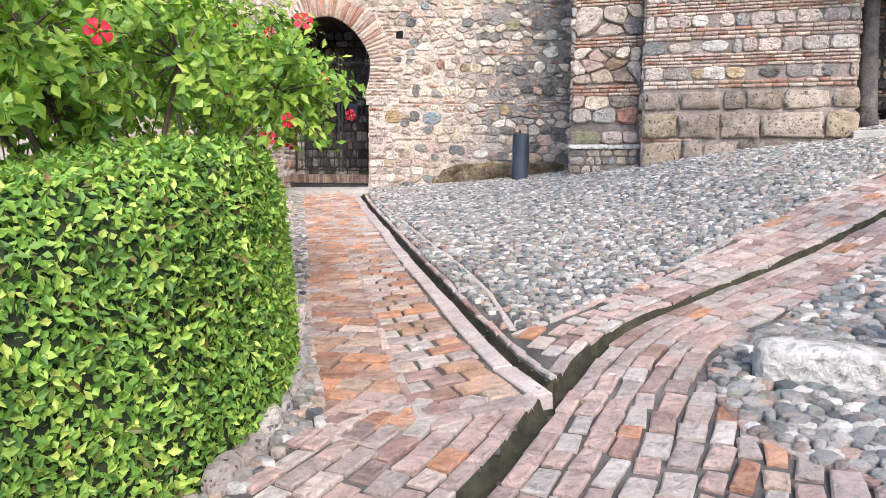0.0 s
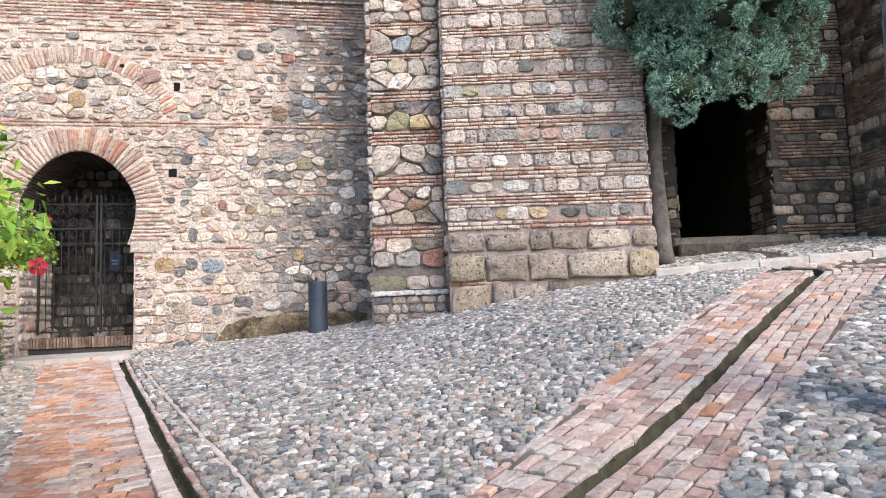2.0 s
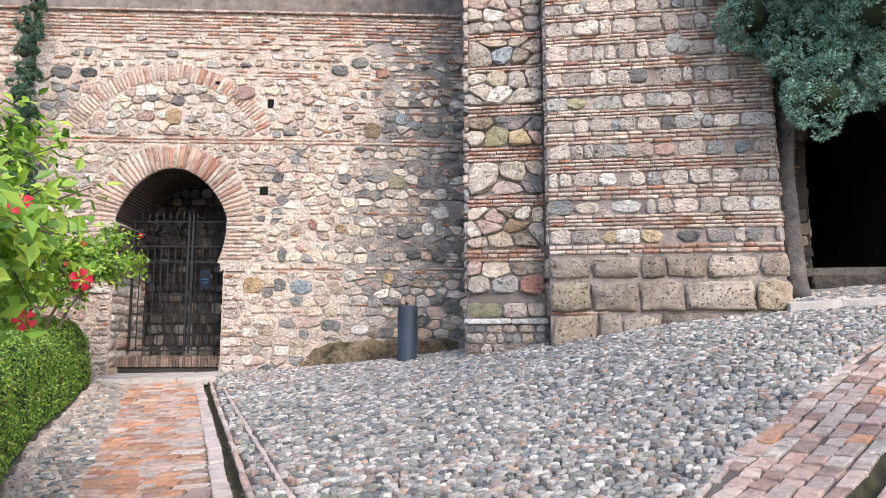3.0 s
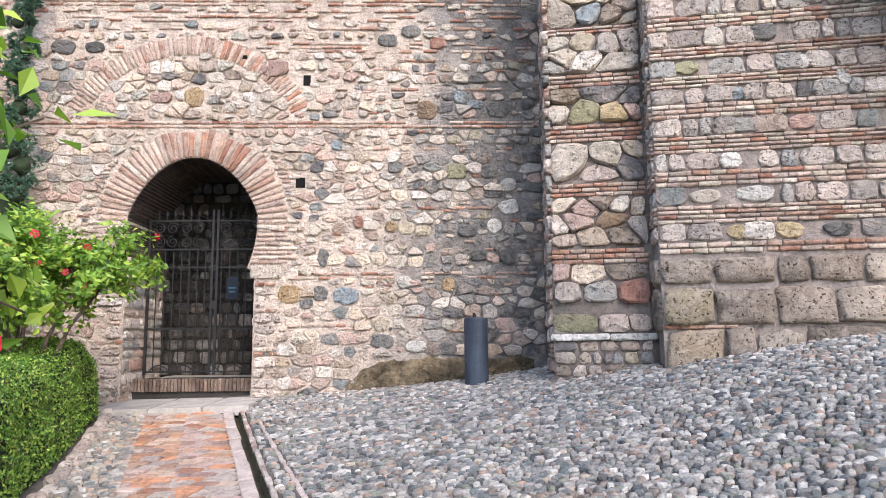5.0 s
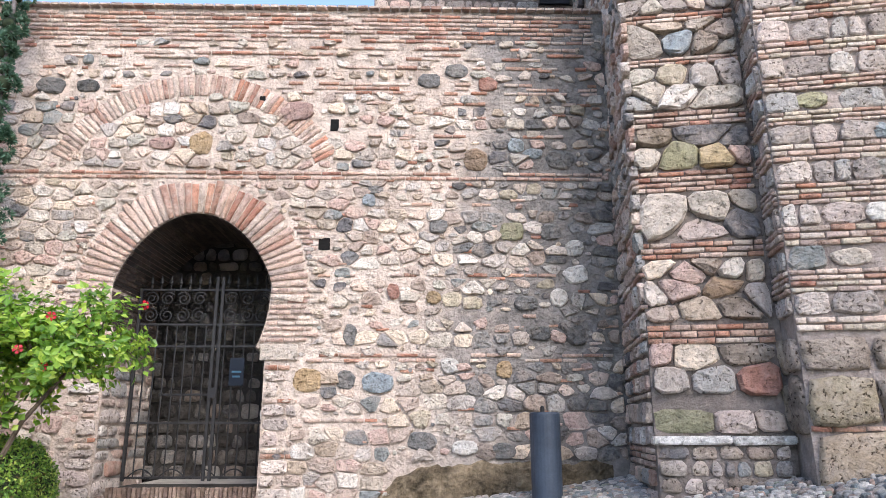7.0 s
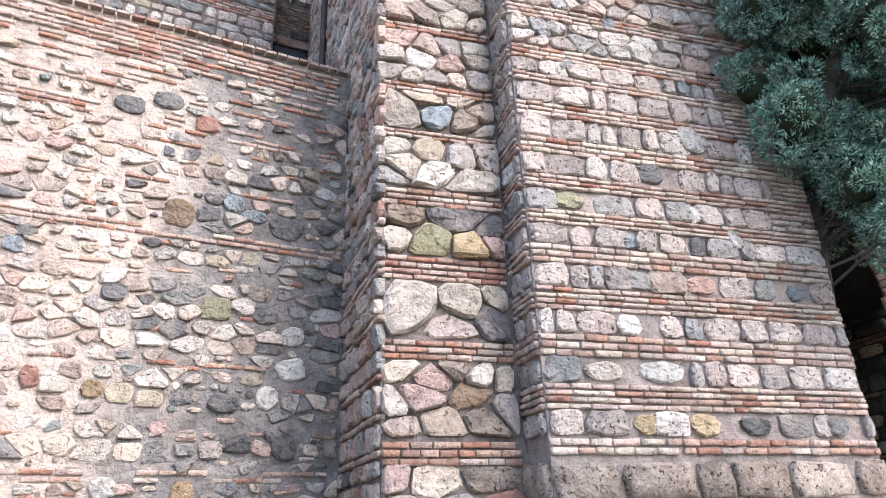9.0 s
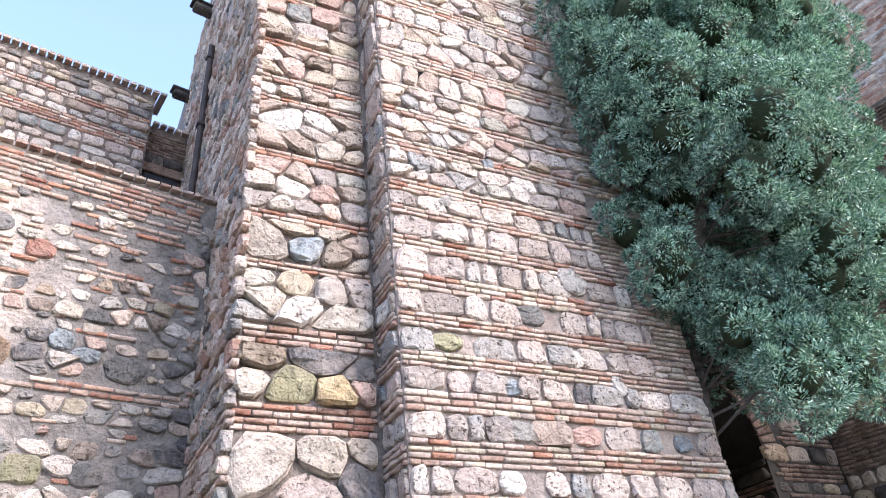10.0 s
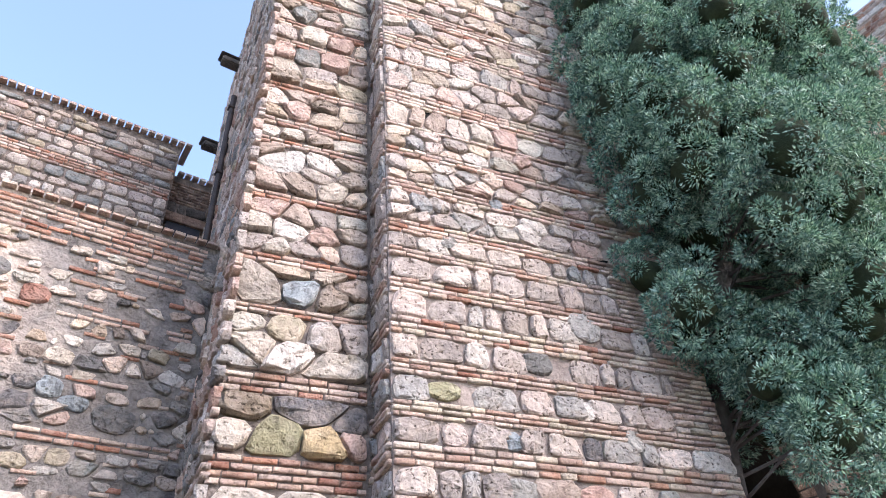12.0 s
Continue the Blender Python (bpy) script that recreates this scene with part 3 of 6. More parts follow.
def passage_wall():
    s0, s1, z0, zs = PASS
    c, r = (s0 + s1) / 2, (s1 - s0) / 2
    ring = [(-0.4, -0.5), (s0, -0.5), (s0, zs)] + [(c - r * math.cos(k / 14 * math.pi), zs + r * 1.2 * math.sin(k / 14 * math.pi)) for k in range(1, 14)] + [(s1, zs), (s1, -0.5), (4.9, -0.5), (4.9, 9.0), (-0.4, 9.0)]
    bm = bmesh.new()
    f = [bm.verts.new(pass_face.at(s, z)) for s, z in ring]
    b = [bm.verts.new(pass_face.at(s, z, -1.0)) for s, z in ring]
    n = len(ring)
    bm.faces.new(f)
    bm.faces.new(b[::-1])
    for i in range(n):
        bm.faces.new((f[i], b[i], b[(i + 1) % n], f[(i + 1) % n]))
    bm.normal_update()
    bmesh.ops.triangulate(bm, faces=bm.faces[:])
    bmesh.ops.recalc_face_normals(bm, faces=bm.faces[:])
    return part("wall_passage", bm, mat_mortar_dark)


wall_pass = tag_structure(passage_wall(), "dark stone wall with an arched passage", "wall")


def tunnel():
    """The passage behind its arch: floor, walls and vault in one bent shell with thickness, closed at the far end."""
    s0, s1, z0, zs = PASS
    bm = bmesh.new()
    for a, b, lo, hi, w0, w1 in ((s0 - 0.6, s0 - 0.15, -0.5, 4.6, -1.0, -6.0), (s1 + 0.15, s1 + 0.6, -0.5, 4.6, -1.0, -6.0), (s0 - 0.6, s1 + 0.6, 4.3, 4.6, -1.0, -6.0), (s0 - 0.6, s1 + 0.6, -0.5, 4.6, -6.0, -6.4)):
        vs = [bm.verts.new(pass_face.at(s, z, w)) for w in (w0, w1) for s, z in ((a, lo), (b, lo), (b, hi), (a, hi))]
        for q in ((0, 1, 2, 3), (7, 6, 5, 4), (0, 4, 5, 1), (1, 5, 6, 2), (2, 6, 7, 3), (3, 7, 4, 0)):
            bm.faces.new([vs[i] for i in q])
    bmesh.ops.recalc_face_normals(bm, faces=bm.faces[:])
    # near-black mortar: the passage's inner shade is put into its colour
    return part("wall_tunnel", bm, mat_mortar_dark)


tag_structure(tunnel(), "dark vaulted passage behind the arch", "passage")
side_face = Face(8.55, 12.80, 96.0, 0.0)
wall_right = tag_structure(box_mesh("wall_east", [(8.5, 12.75), (9.1, 12.85), (8.95, 9.6), (8.35, 9.6)][::-1], -2.0, 7.5, mat_mortar_grey), "dark rubble side wall", "wall")
far_tower = tag_structure(box_mesh("wall_far_tower", [(14.0, 6.0), (20.0, 6.0), (20.0, 17.0), (14.0, 17.0)], -2.0, 15.7, mat_mortar), "far brick and stone tower wall", "tower")
wall_back = tag_structure(box_mesh("wall_south", [(-12, -9), (12, -9), (12, -8.4), (-12, -8.4)], -4.0, 0.8, mat_mortar), "plain low stone wall", "wall")

# ---------------------------------------------------------------- ground
def ground_sheet():
    xs = [-300, -80, -30, -14] + [-9 + 0.5 * k for k in range(37)] + [14, 30, 80, 300]
    ys = [-300, -80, -30, -10] + [-3 + 0.5 * k for k in range(41)] + [25, 60, 300]
    vs = [(x, y, ground(x, y) - 0.13) for y in ys for x in xs]
    n = len(xs)
    fs = [(j * n + i, j * n + i + 1, j * n + n + i + 1, j * n + n + i) for j in range(len(ys) - 1) for i in range(n - 1)]
    return mesh_object("ground", vs, fs, mat_mud, smooth=True)


tag_structure(ground_sheet(), "dark earth under the paving", "ground")
DRAIN_L, DRAIN_R = 0.034, 0.064


def in_drain(x, y, more=0.0):
    if y > 3.9 and abs(drain_left.side(x, y)) < DRAIN_L + more:
        return True
    return abs(drain_right.side(x, y)) < DRAIN_R + more


def paving_bed():
    """The mortar between pebbles and bricks, open over the drains."""
    step = 0.07
    nx, ny = int(18 / step), int(19 / step)
    idx, vs, fs = {}, [], []

    def vert(i, j):
        if (i, j) not in idx:
            x, y = -9 + i * step, -3 + j * step
            idx[(i, j)] = len(vs)
            vs.append((x, y, ground(x, y) - 0.022))
        return idx[(i, j)]
    for j in range(ny):
        for i in range(nx):
            x, y = -9 + (i + 0.5) * step, -3 + (j + 0.5) * step
            if in_drain(x, y, 0.02):
                continue
            fs.append((vert(i, j), vert(i + 1, j), vert(i + 1, j + 1), vert(i, j + 1)))
    ob = mesh_object("paving_bed", vs, fs, mat_bed, smooth=True)
    return ob


pavement = tag_structure(paving_bed(), "cobbled slope bedded in grey mortar", "pavement")

# ---------------------------------------------------------------- masonry of the long wall
HOLES = [(-2.785, 3.87, 0.10, 0.15), (-2.85, 2.40, 0.13, 0.14), (-3.663, 4.21, 0.07, 0.06)]
VOUSSOIR, RELIEF_X, RELIEF_Z, RELIEF_R = 0.40, -4.42, 2.62, 1.62


def in_gate(s, z, more=0.0):
    h = arch_half(z) if z > IMPOST_Z else JAMB
    if z < ARCH_Z and abs(s - ARCH_X) < h + more:
        return True
    return z >= ARCH_Z and math.hypot(s - ARCH_X, z - ARCH_Z) < ARCH_R + more


def in_ring(s, z):
    """Where the gate's own arch of bricks stands, or its brick jambs."""
    if z > ARCH_Z - 0.15 and math.hypot(s - ARCH_X, (z - ARCH_Z)) < ARCH_R + VOUSSOIR + 0.04:
        return True
    if IMPOST_Z - 0.04 < z <= ARCH_Z + 0.2 and abs(s - ARCH_X) < ARCH_R + 0.52:
        return True
    return in_gate(s, z, 0.03)


def in_relief(s, z):
    """The shallow relieving arch above the gate."""
    r = math.hypot(s - RELIEF_X, z - RELIEF_Z)
    return RELIEF_R - 0.02 < r < RELIEF_R + 0.30 and z > 3.36


def in_hole(s, z):
    return any(abs(s - x) < w * 0.5 + 0.015 and abs(z - y) < h * 0.5 + 0.015 for x, y, w, h in HOLES)


mat_rubble_dark = masonry("grey_rubble", [(0, (0.24, 0.235, 0.235)), (0.3, (0.34, 0.33, 0.32)), (0.5, (0.17, 0.165, 0.17)), (0.7, (0.30, 0.25, 0.22)), (0.88, (0.44, 0.42, 0.40))])
# stones that stand out by their colour: place, size and colour
MARKED = [(-2.21, 0.84, 0.40, 0.25, "blue"), (-2.97, 0.86, 0.34, 0.28, "ochre"), (-2.56, 0.87, 0.24, 0.22, "dark"), (-2.52, 1.36, 0.17, 0.26, "dark"), (-2.05, 1.85, 0.15, 0.20, "red"),
          (-1.60, 1.78, 0.18, 0.16, "ochre"), (-0.82, 0.98, 0.20, 0.20, "ochre"), (-1.66, 4.46, 0.30, 0.20, "dark"), (-1.32, 4.60, 0.30, 0.20, "dark"), (-0.94, 4.42, 0.26, 0.20, "red"),
          (-1.10, 3.43, 0.32, 0.30, "brown"), (-0.10, 3.45, 0.36, 0.28, "dark"), (-0.42, 3.52, 0.26, 0.14, "blue"), (-0.62, 3.62, 0.24, 0.18, "blue"), (0.02, 2.05, 0.30, 0.24, "white"),
          (0.02, 2.36, 0.24, 0.22, "white"), (-0.25, 2.55, 0.26, 0.22, "dark"), (-1.42, 1.02, 0.22, 0.20, "white"), (-2.28, 3.05, 0.20, 0.12, "dark"), (-2.35, 2.92, 0.18, 0.16, "blue"),
          (-1.72, 0.22, 0.34, 0.22, "dark"), (-1.25, 0.15, 0.34, 0.16, "white"), (-0.85, 0.12, 0.30, 0.18, "dark"), (-1.55, 2.62, 0.24, 0.20, "dark"), (-0.7, 2.55, 0.34, 0.24, "olive"),
          (-3.26, 4.05, 0.5, 0.26, "pink"), (-4.35, 3.62, 0.30, 0.30, "ochre"), (-3.95, 3.72, 0.28, 0.20, "pale"), (-4.8, 3.62, 0.34, 0.18, "pink"), (-6.2, 4.35, 0.36, 0.24, "dark"), (-5.75, 4.35, 0.3, 0.18, "dark"),
          (-0.55, 1.72, 0.30, 0.18, "dark"), (-0.18, 1.78, 0.22, 0.22, "white"), (-0.42, 1.38, 0.32, 0.18, "dark"), (0.0, 1.36, 0.26, 0.26, "dark")]
TINTS = {"blue": (0.30, 0.35, 0.39), "ochre": (0.44, 0.32, 0.19), "dark": (0.17, 0.17, 0.17), "red": (0.38, 0.20, 0.16), "brown": (0.28, 0.20, 0.14), "white": (0.66, 0.64, 0.61),
         "olive": (0.30, 0.29, 0.19), "pink": (0.50, 0.34, 0.30), "pale": (0.56, 0.50, 0.44), "grey": (0.32, 0.32, 0.31), "yellow": (0.56, 0.44, 0.27)}
mat_tint = {k: masonry("stone_" + k, [(0, tuple(c * 0.9 for c in v)), (1, tuple(min(c * 1.1, 1) for c in v))], dusty=0.15, constant=False) for k, v in TINTS.items()}


def blob(s, z, w, h, rng, n=8):
    out = []
    for k in range(n):
        a = (k + rng.uniform(-0.25, 0.25)) / n * 2 * math.pi
        c, q = math.cos(a), math.sin(a)
        r = (abs(c) ** 3 + abs(q) ** 3) ** (-1 / 3)
        out.append((s + c * r * w / 2 * rng.uniform(0.88, 1.04), z + q * r * h / 2 * rng.uniform(0.88, 1.04)))
    return out


def long_wall_masonry():
    rng = random.Random(11)
    stones = Pieces("stone", mat_rubble, wall_long, (-2.2, WALL_Y, 1.6))
    bricks = Pieces("brick", mat_brick, wall_long, (-3.2, WALL_Y, 2.2))
    f = long_face

    def foot(s):
        return ground(s, WALL_Y - 0.1) - 0.05

    def blocked(s, z):
        return in_ring(s, z) or in_relief(s, z) or in_hole(s, z) or any(abs(s - x) < w * 0.55 and abs(z - y) < h * 0.6 for x, y, w, h, _ in MARKED)
    # courses of brick, with the heights at which they run
    bands = [(3.18, 2, -7.3, 0.4, 1.0), (1.06, 2, -3.0, 0.4, 0.8), (4.28, 3, -7.3, 0.4, 0.75), (5.10, 5, -7.3, 0.4, 0.95), (2.02, 1, -2.6, 0.4, 0.45), (0.42, 1, -3.4, -2.2, 0.7), (4.88, 1, -7.3, 0.4, 0.6),
             (2.86, 1, -2.2, 0.4, 0.3), (1.55, 1, -2.7, 0.4, 0.25), (3.72, 1, -2.6, 0.4, 0.25), (4.62, 1, -7.3, 0.4, 0.5), (4.74, 2, -7.3, 0.4, 0.6), (4.98, 2, -7.3, 0.4, 0.8), (4.14, 1, -2.6, 0.4, 0.4)]
    lines = []
    for z, n, s0, s1, chance in bands:
        for k in range(n):
            zz = z + k * 0.058
            lines.append((zz, s0, s1))
            brick_course(f, bricks, s0, s1, zz, 0.036, rng, 0.23, 0.016, mats=[mat_brick, mat_brick, mat_red], skip=lambda a, b: blocked(a, b), chance=chance)

    def in_band(s, z):
        return any(s0 <= s <= s1 and zz - 0.02 < z < zz + 0.055 for zz, s0, s1 in lines)
    # brick jambs of the gate's arch and the brickwork beside the relieving arch
    for k in range(22):
        z = IMPOST_Z + 0.06 + k * 0.062
        reach = ARCH_R + 0.40 + (0.14 if k % 2 else 0.0) + rng.uniform(0, 0.1)
        for sgn in (-1, 1):
            h = max(arch_half(z + 0.02), 0.0)
            inner = h + 0.005 if z < ARCH_Z + 0.02 else math.sqrt(max((ARCH_R + VOUSSOIR + 0.03) ** 2 - (z - ARCH_Z) ** 2, 0))
            if reach - inner > 0.06:
                a, b = ARCH_X + sgn * inner, ARCH_X + sgn * reach
                brick_course(f, bricks, min(a, b), max(a, b), z, 0.04, rng, 0.26, 0.018)
    # stone impost under the arch
    for sgn in (-1, 1):
        a, b = ARCH_X + sgn * (JAMB - 0.05), ARCH_X + sgn * (JAMB + 0.36)
        a, b = min(a, b), max(a, b)
        stones.add(*slab_piece(f, [(a, IMPOST_Z - 0.14), (b, IMPOST_Z - 0.14), (b, IMPOST_Z + 0.03), (a, IMPOST_Z + 0.03)], 0.03, rng), mat_tint["pale"])
    # quoins of the gate's jambs
    for sgn in (-1, 1):
        z, k = -0.62, 0
        while z < IMPOST_Z - 0.2:
            h = rng.uniform(0.09, 0.19)
            w = rng.uniform(0.18, 0.40)
            a, b = ARCH_X + sgn * (JAMB + 0.008), ARCH_X + sgn * (JAMB + w)
            if rng.random() < 0.3:
                brick_course(f, bricks, min(a, b), max(a, b), z, 0.045, rng, 0.25, 0.02, mats=[mat_red, mat_brick])
                h = 0.062
            else:
                stone_row(f, stones, min(a, b), max(a, b), z, z + h - 0.012, rng, 0.45, 0.03, mats=[mat_pale])
            z += h
    # rubble in uneven rows
    seeds = []
    z = -0.62
    while z < 5.1:
        h = rng.uniform(0.10, 0.18)
        s = -7.36 + rng.uniform(0, 0.15)
        while s < 0.42:
            w = rng.uniform(0.12, 0.32)
            seeds.append((s + w / 2 + rng.uniform(-0.03, 0.03), z + h / 2 + rng.uniform(-0.05, 0.05)))
            s += w
        z += h
    seeds = [q for q in seeds if not in_gate(q[0], q[1], -0.1)]
    for (s, z), poly in zip(seeds, cells(seeds, 1.55, (-7.38, -0.75), (0.5, 5.12))):
        if len(poly) < 3 or in_band(s, z) or blocked(s, z) or z < foot(s) - 0.1:
            continue
        if -2.0 < s < 0.35 and z < 0.02:
            continue
        if z < IMPOST_Z and abs(s - ARCH_X) < JAMB + 0.36:
            continue
        if any(in_ring(a, b) or in_hole(a, b) or in_gate(a, b, 0.02) for a, b in poly):
            poly = shrink(poly, 0.06, 0.6)
            if any(in_gate(a, b, 0.02) or in_hole(a, b) for a, b in poly):
                continue
        if any(in_band(a, b) for a, b in poly):
            poly = shrink(poly, 0.03, 0.78)
        # plaster fills much of the wall, so stones differ in how far they show
        k = rng.random()
        poly = shrink(poly, rng.uniform(0.003, 0.010), rng.uniform(0.90, 0.99) if k > 0.2 else rng.uniform(0.6, 0.8))
        stones.add(*stone(f, poly, rng.uniform(0.014, 0.045), rng, rng.uniform(0.10, 0.24)), mat_cream if rng.random() > (0.42 if s < -1.4 else 0.78) else mat_rubble if s < -1.0 + rng.uniform(-0.6, 0.6) or rng.random() < 0.35 else mat_rubble_dark)
        if rng.random() < (0.75 if k < 0.25 else 0.16):
            a = s + rng.uniform(-0.05, 0.05)
            l, zz = rng.uniform(0.07, 0.18), max(q[1] for q in poly) + 0.02
            if not blocked(a, zz) and not in_band(a, zz):
                bricks.add(*slab_piece(f, [(a - l / 2, zz), (a + l / 2, zz + rng.uniform(-.01, .01)), (a + l / 2, zz + 0.03), (a - l / 2, zz + 0.03)], 0.015, rng), rng.choice((mat_brick, mat_red)))
    taken = []
    for verts, _, _ in stones.items:
        a, b = [v.x for v in verts], [v.z for v in verts]
        taken.append((min(a), max(a), min(b), max(b)))
    taken = np.array(taken)
    for _ in range(6000):
        s, z = rng.uniform(-7.3, 0.4), rng.uniform(-0.1, 5.05)
        w, h = rng.uniform(0.05, 0.15), rng.uniform(0.04, 0.085)
        if z < foot(s) or blocked(s, z) or in_band(s, z - h / 2) or in_band(s, z + h / 2) or in_gate(s, z, 0.12) or (z < 0.1 and s > -2.1):
            continue
        if ((np.abs((taken[:, 0] + taken[:, 1]) / 2 - s) < (taken[:, 1] - taken[:, 0]) * 0.44 + w * 0.42) & (np.abs((taken[:, 2] + taken[:, 3]) / 2 - z) < (taken[:, 3] - taken[:, 2]) * 0.44 + h * 0.42)).any():
            continue
        taken = np.vstack([taken, (s - w / 2, s + w / 2, z - h / 2, z + h / 2)])
        stones.add(*stone(f, blob(s, z, w, h, rng, 6), rng.uniform(0.008, 0.03), rng), rng.choice((mat_cream, mat_rubble, mat_rubble_dark if s > -1.4 else mat_cream)))
    for s, z, w, h, tint in MARKED:
        stones.add(*stone(f, blob(s, z, w, h, rng), 0.036, rng), mat_tint[tint])
    stones.build(False)
    bricks.build()
    # the two arches
    vous = Pieces("arch_brick", mat_red, wall_long, (-4.3, WALL_Y, 2.5))
    n = 46
    for k in range(n):
        a0, a1 = [math.pi * (1.04 - 1.08 * q / n) for q in (k, k + 0.80)]
        r1 = ARCH_R + VOUSSOIR * rng.uniform(0.92, 1.06)
        quad = [(ARCH_X + math.cos(a) * r, ARCH_Z + math.sin(a) * r) for a, r in ((a0, arch_reach(a0)), (a1, arch_reach(a1)), (a1, r1), (a0, r1))]
        quad = quad[::-1]
        frac = k / n
        vous.add(*slab_piece(f, quad, 0.022 + rng.uniform(-0.005, 0.008), rng), mat_red if 0.47 < frac < 0.68 and rng.random() < 0.8 else mat_brick)
    n = 60
    for k in range(n):
        a0, a1 = [math.pi * (0.845 - 0.69 * q / n) for q in (k, k + 0.80)]
        r0, r1 = RELIEF_R, RELIEF_R + rng.uniform(0.25, 0.29)
        quad = [(RELIEF_X + math.cos(a) * r, RELIEF_Z + math.sin(a) * r) for a, r in ((a0, r0), (a1, r0), (a1, r1), (a0, r1))][::-1]
        vous.add(*slab_piece(f, quad, 0.015 + rng.uniform(-0.005, 0.008), rng), mat_red if k > 34 and rng.random() < 0.35 else mat_brick)
    vous.build()
    # putlog holes: near-black plates, the sockets' shade put into colour
    for x, y, w, h in HOLES:
        bm = bmesh.new()
        add_box(bm, (x - w / 2, WALL_Y - 0.012, y - h / 2), (x + w / 2, WALL_Y + 0.01, y + h / 2), 0.004)
        part("putlog_hole", bm, mat_hole_shade, wall_long)
    # fringe of tiles on the wall's top
    cap = Pieces("coping_tile", mat_brick, wall_long, (-1.5, WALL_Y, 5.4), 200)
    s = -7.38
    while s < 1.0:
        w = rng.uniform(0.10, 0.14)
        bm_vs = []
        for ww, zz in ((-0.75, 0.0), (0.07, 0.0), (0.07, 0.03), (-0.75, 0.045)):
            for ss in (s + 0.008, s + w - 0.008):
                bm_vs.append(f.at(ss, WALL_TOP + zz + rng.uniform(0, 0.01), ww))
        cap.add(bm_vs, [(0, 1, 3, 2), (2, 3, 5, 4), (4, 5, 7, 6), (6, 7, 1, 0), (0, 2, 4, 6), (1, 7, 5, 3)])
        s += w
    cap.build(False)


long_wall_masonry()

# the quoins of the gate's reveals, seen inside the opening
reveal = Pieces("jamb_stone", mat_pale, wall_long, (-4.3, WALL_Y, 0.5), 120)
for sgn in (-1, 1):
    rf = Face(ARCH_X + sgn * (JAMB + 0.004), WALL_Y + (WALL_DEEP if sgn > 0 else 0.0), -90 if sgn < 0 else 90)
    zz, rr = -0.55, random.Random(5 + sgn)
    while zz < IMPOST_Z - 0.2:
        h = rr.uniform(0.10, 0.2)
        stone_row(rf, reveal, 0.0, WALL_DEEP, zz, zz + h - 0.02, rr, 0.36, 0.02, mats=[mat_pale, mat_pale, mat_brick])
        zz += h
reveal.build()


# ---------------------------------------------------------------- masonry of the tower and the buttress
def courses(face, stones, bricks, s0, s1, z0, z1, rng, step=0.055, mats=None, chance=1.0, ends=0.0):
    n = max(1, round((z1 - z0) / step))
    for k in range(n):
        brick_course(face, bricks, s0 - ends, s1 + ends, z0 + k * (z1 - z0) / n + 0.006, (z1 - z0) / n - 0.018, rng, 0.22, 0.03, mats=mats, chance=chance)


TOWER_ROWS = [(3.485, 3.685), (3.14, 3.33), (2.82, 2.99), (2.44, 2.63), (2.05, 2.23), (1.66, 1.85), (1.27, 1.44)]
TOWER_MARKS = [(0.84, 1.35, 0.26, 0.17, "yellow"), (1.34, 1.35, 0.32, 0.19, "yellow"), (1.82, 1.35, 0.30, 0.17, "dark"), (2.62, 1.35, 0.28, 0.17, "grey"), (0.40, 3.24, 0.30, 0.18, "olive"), (0.95, 2.53, 0.36, 0.18, "grey"),
               (1.55, 2.53, 0.30, 0.18, "pink"), (0.52, 1.75, 0.36, 0.17, "pale"), (1.02, 1.76, 0.40, 0.19, "white"), (1.25, 3.60, 0.30, 0.22, "dark"), (2.02, 3.03, 0.16, 0.26, "white"), (1.6, 3.22, 0.2, 0.2, "white"),
               (1.80, 4.05, 0.34, 0.36, "white"), (1.10, 5.32, 0.18, 0.14, "blue"), (0.55, 4.72, 0.18, 0.16, "grey"), (2.55, 2.53, 0.2, 0.17, "blue"), (0.93, 2.9, 0.16, 0.16, "blue"), (0.80, 2.14, 0.26, 0.2, "white")]


def rubble_band(face, pieces, s0, s1, z0, z1, rng, size, proud, mats, marks=()):
    """Unlike stones fitted into one another between two levels."""
    n = max(1, round((z1 - z0) / size))
    seeds = []
    for j in range(n):
        s = s0 + rng.uniform(-0.1, 0.05)
        while s < s1:
            w = size * rng.uniform(0.7, 2.1)
            q = (s + w / 2, z0 + (j + 0.5 + (rng.uniform(-0.38, 0.38) if n > 1 else rng.uniform(-0.1, 0.1))) * (z1 - z0) / n)
            if s0 < q[0] < s1:
                seeds.append(q)
            s += w
    own = [m for m in marks if z0 < m[1] < z1]
    seeds = [(m[0], m[1]) for m in own] + [q for q in seeds if all(math.hypot((q[0] - m[0]) / max(m[2], 0.1), (q[1] - m[1]) / max(m[3], 0.1)) > 0.66 for m in own)]
    for k, ((s, z), poly) in enumerate(zip(seeds, cells(seeds, 1.5, (s0, z0), (s1, z1)))):
        if len(poly) < 3:
            continue
        poly = [(a + rng.uniform(-0.012, 0.012), b + rng.uniform(-0.012, 0.012)) for a, b in shrink(poly, rng.uniform(0.003, 0.014), 0.98)]
        pieces.add(*stone(face, poly, proud * rng.uniform(0.5, 1.5), rng, rng.uniform(0.14, 0.27)), mat_tint[own[k][4]] if k < len(own) else rng.choice(mats))


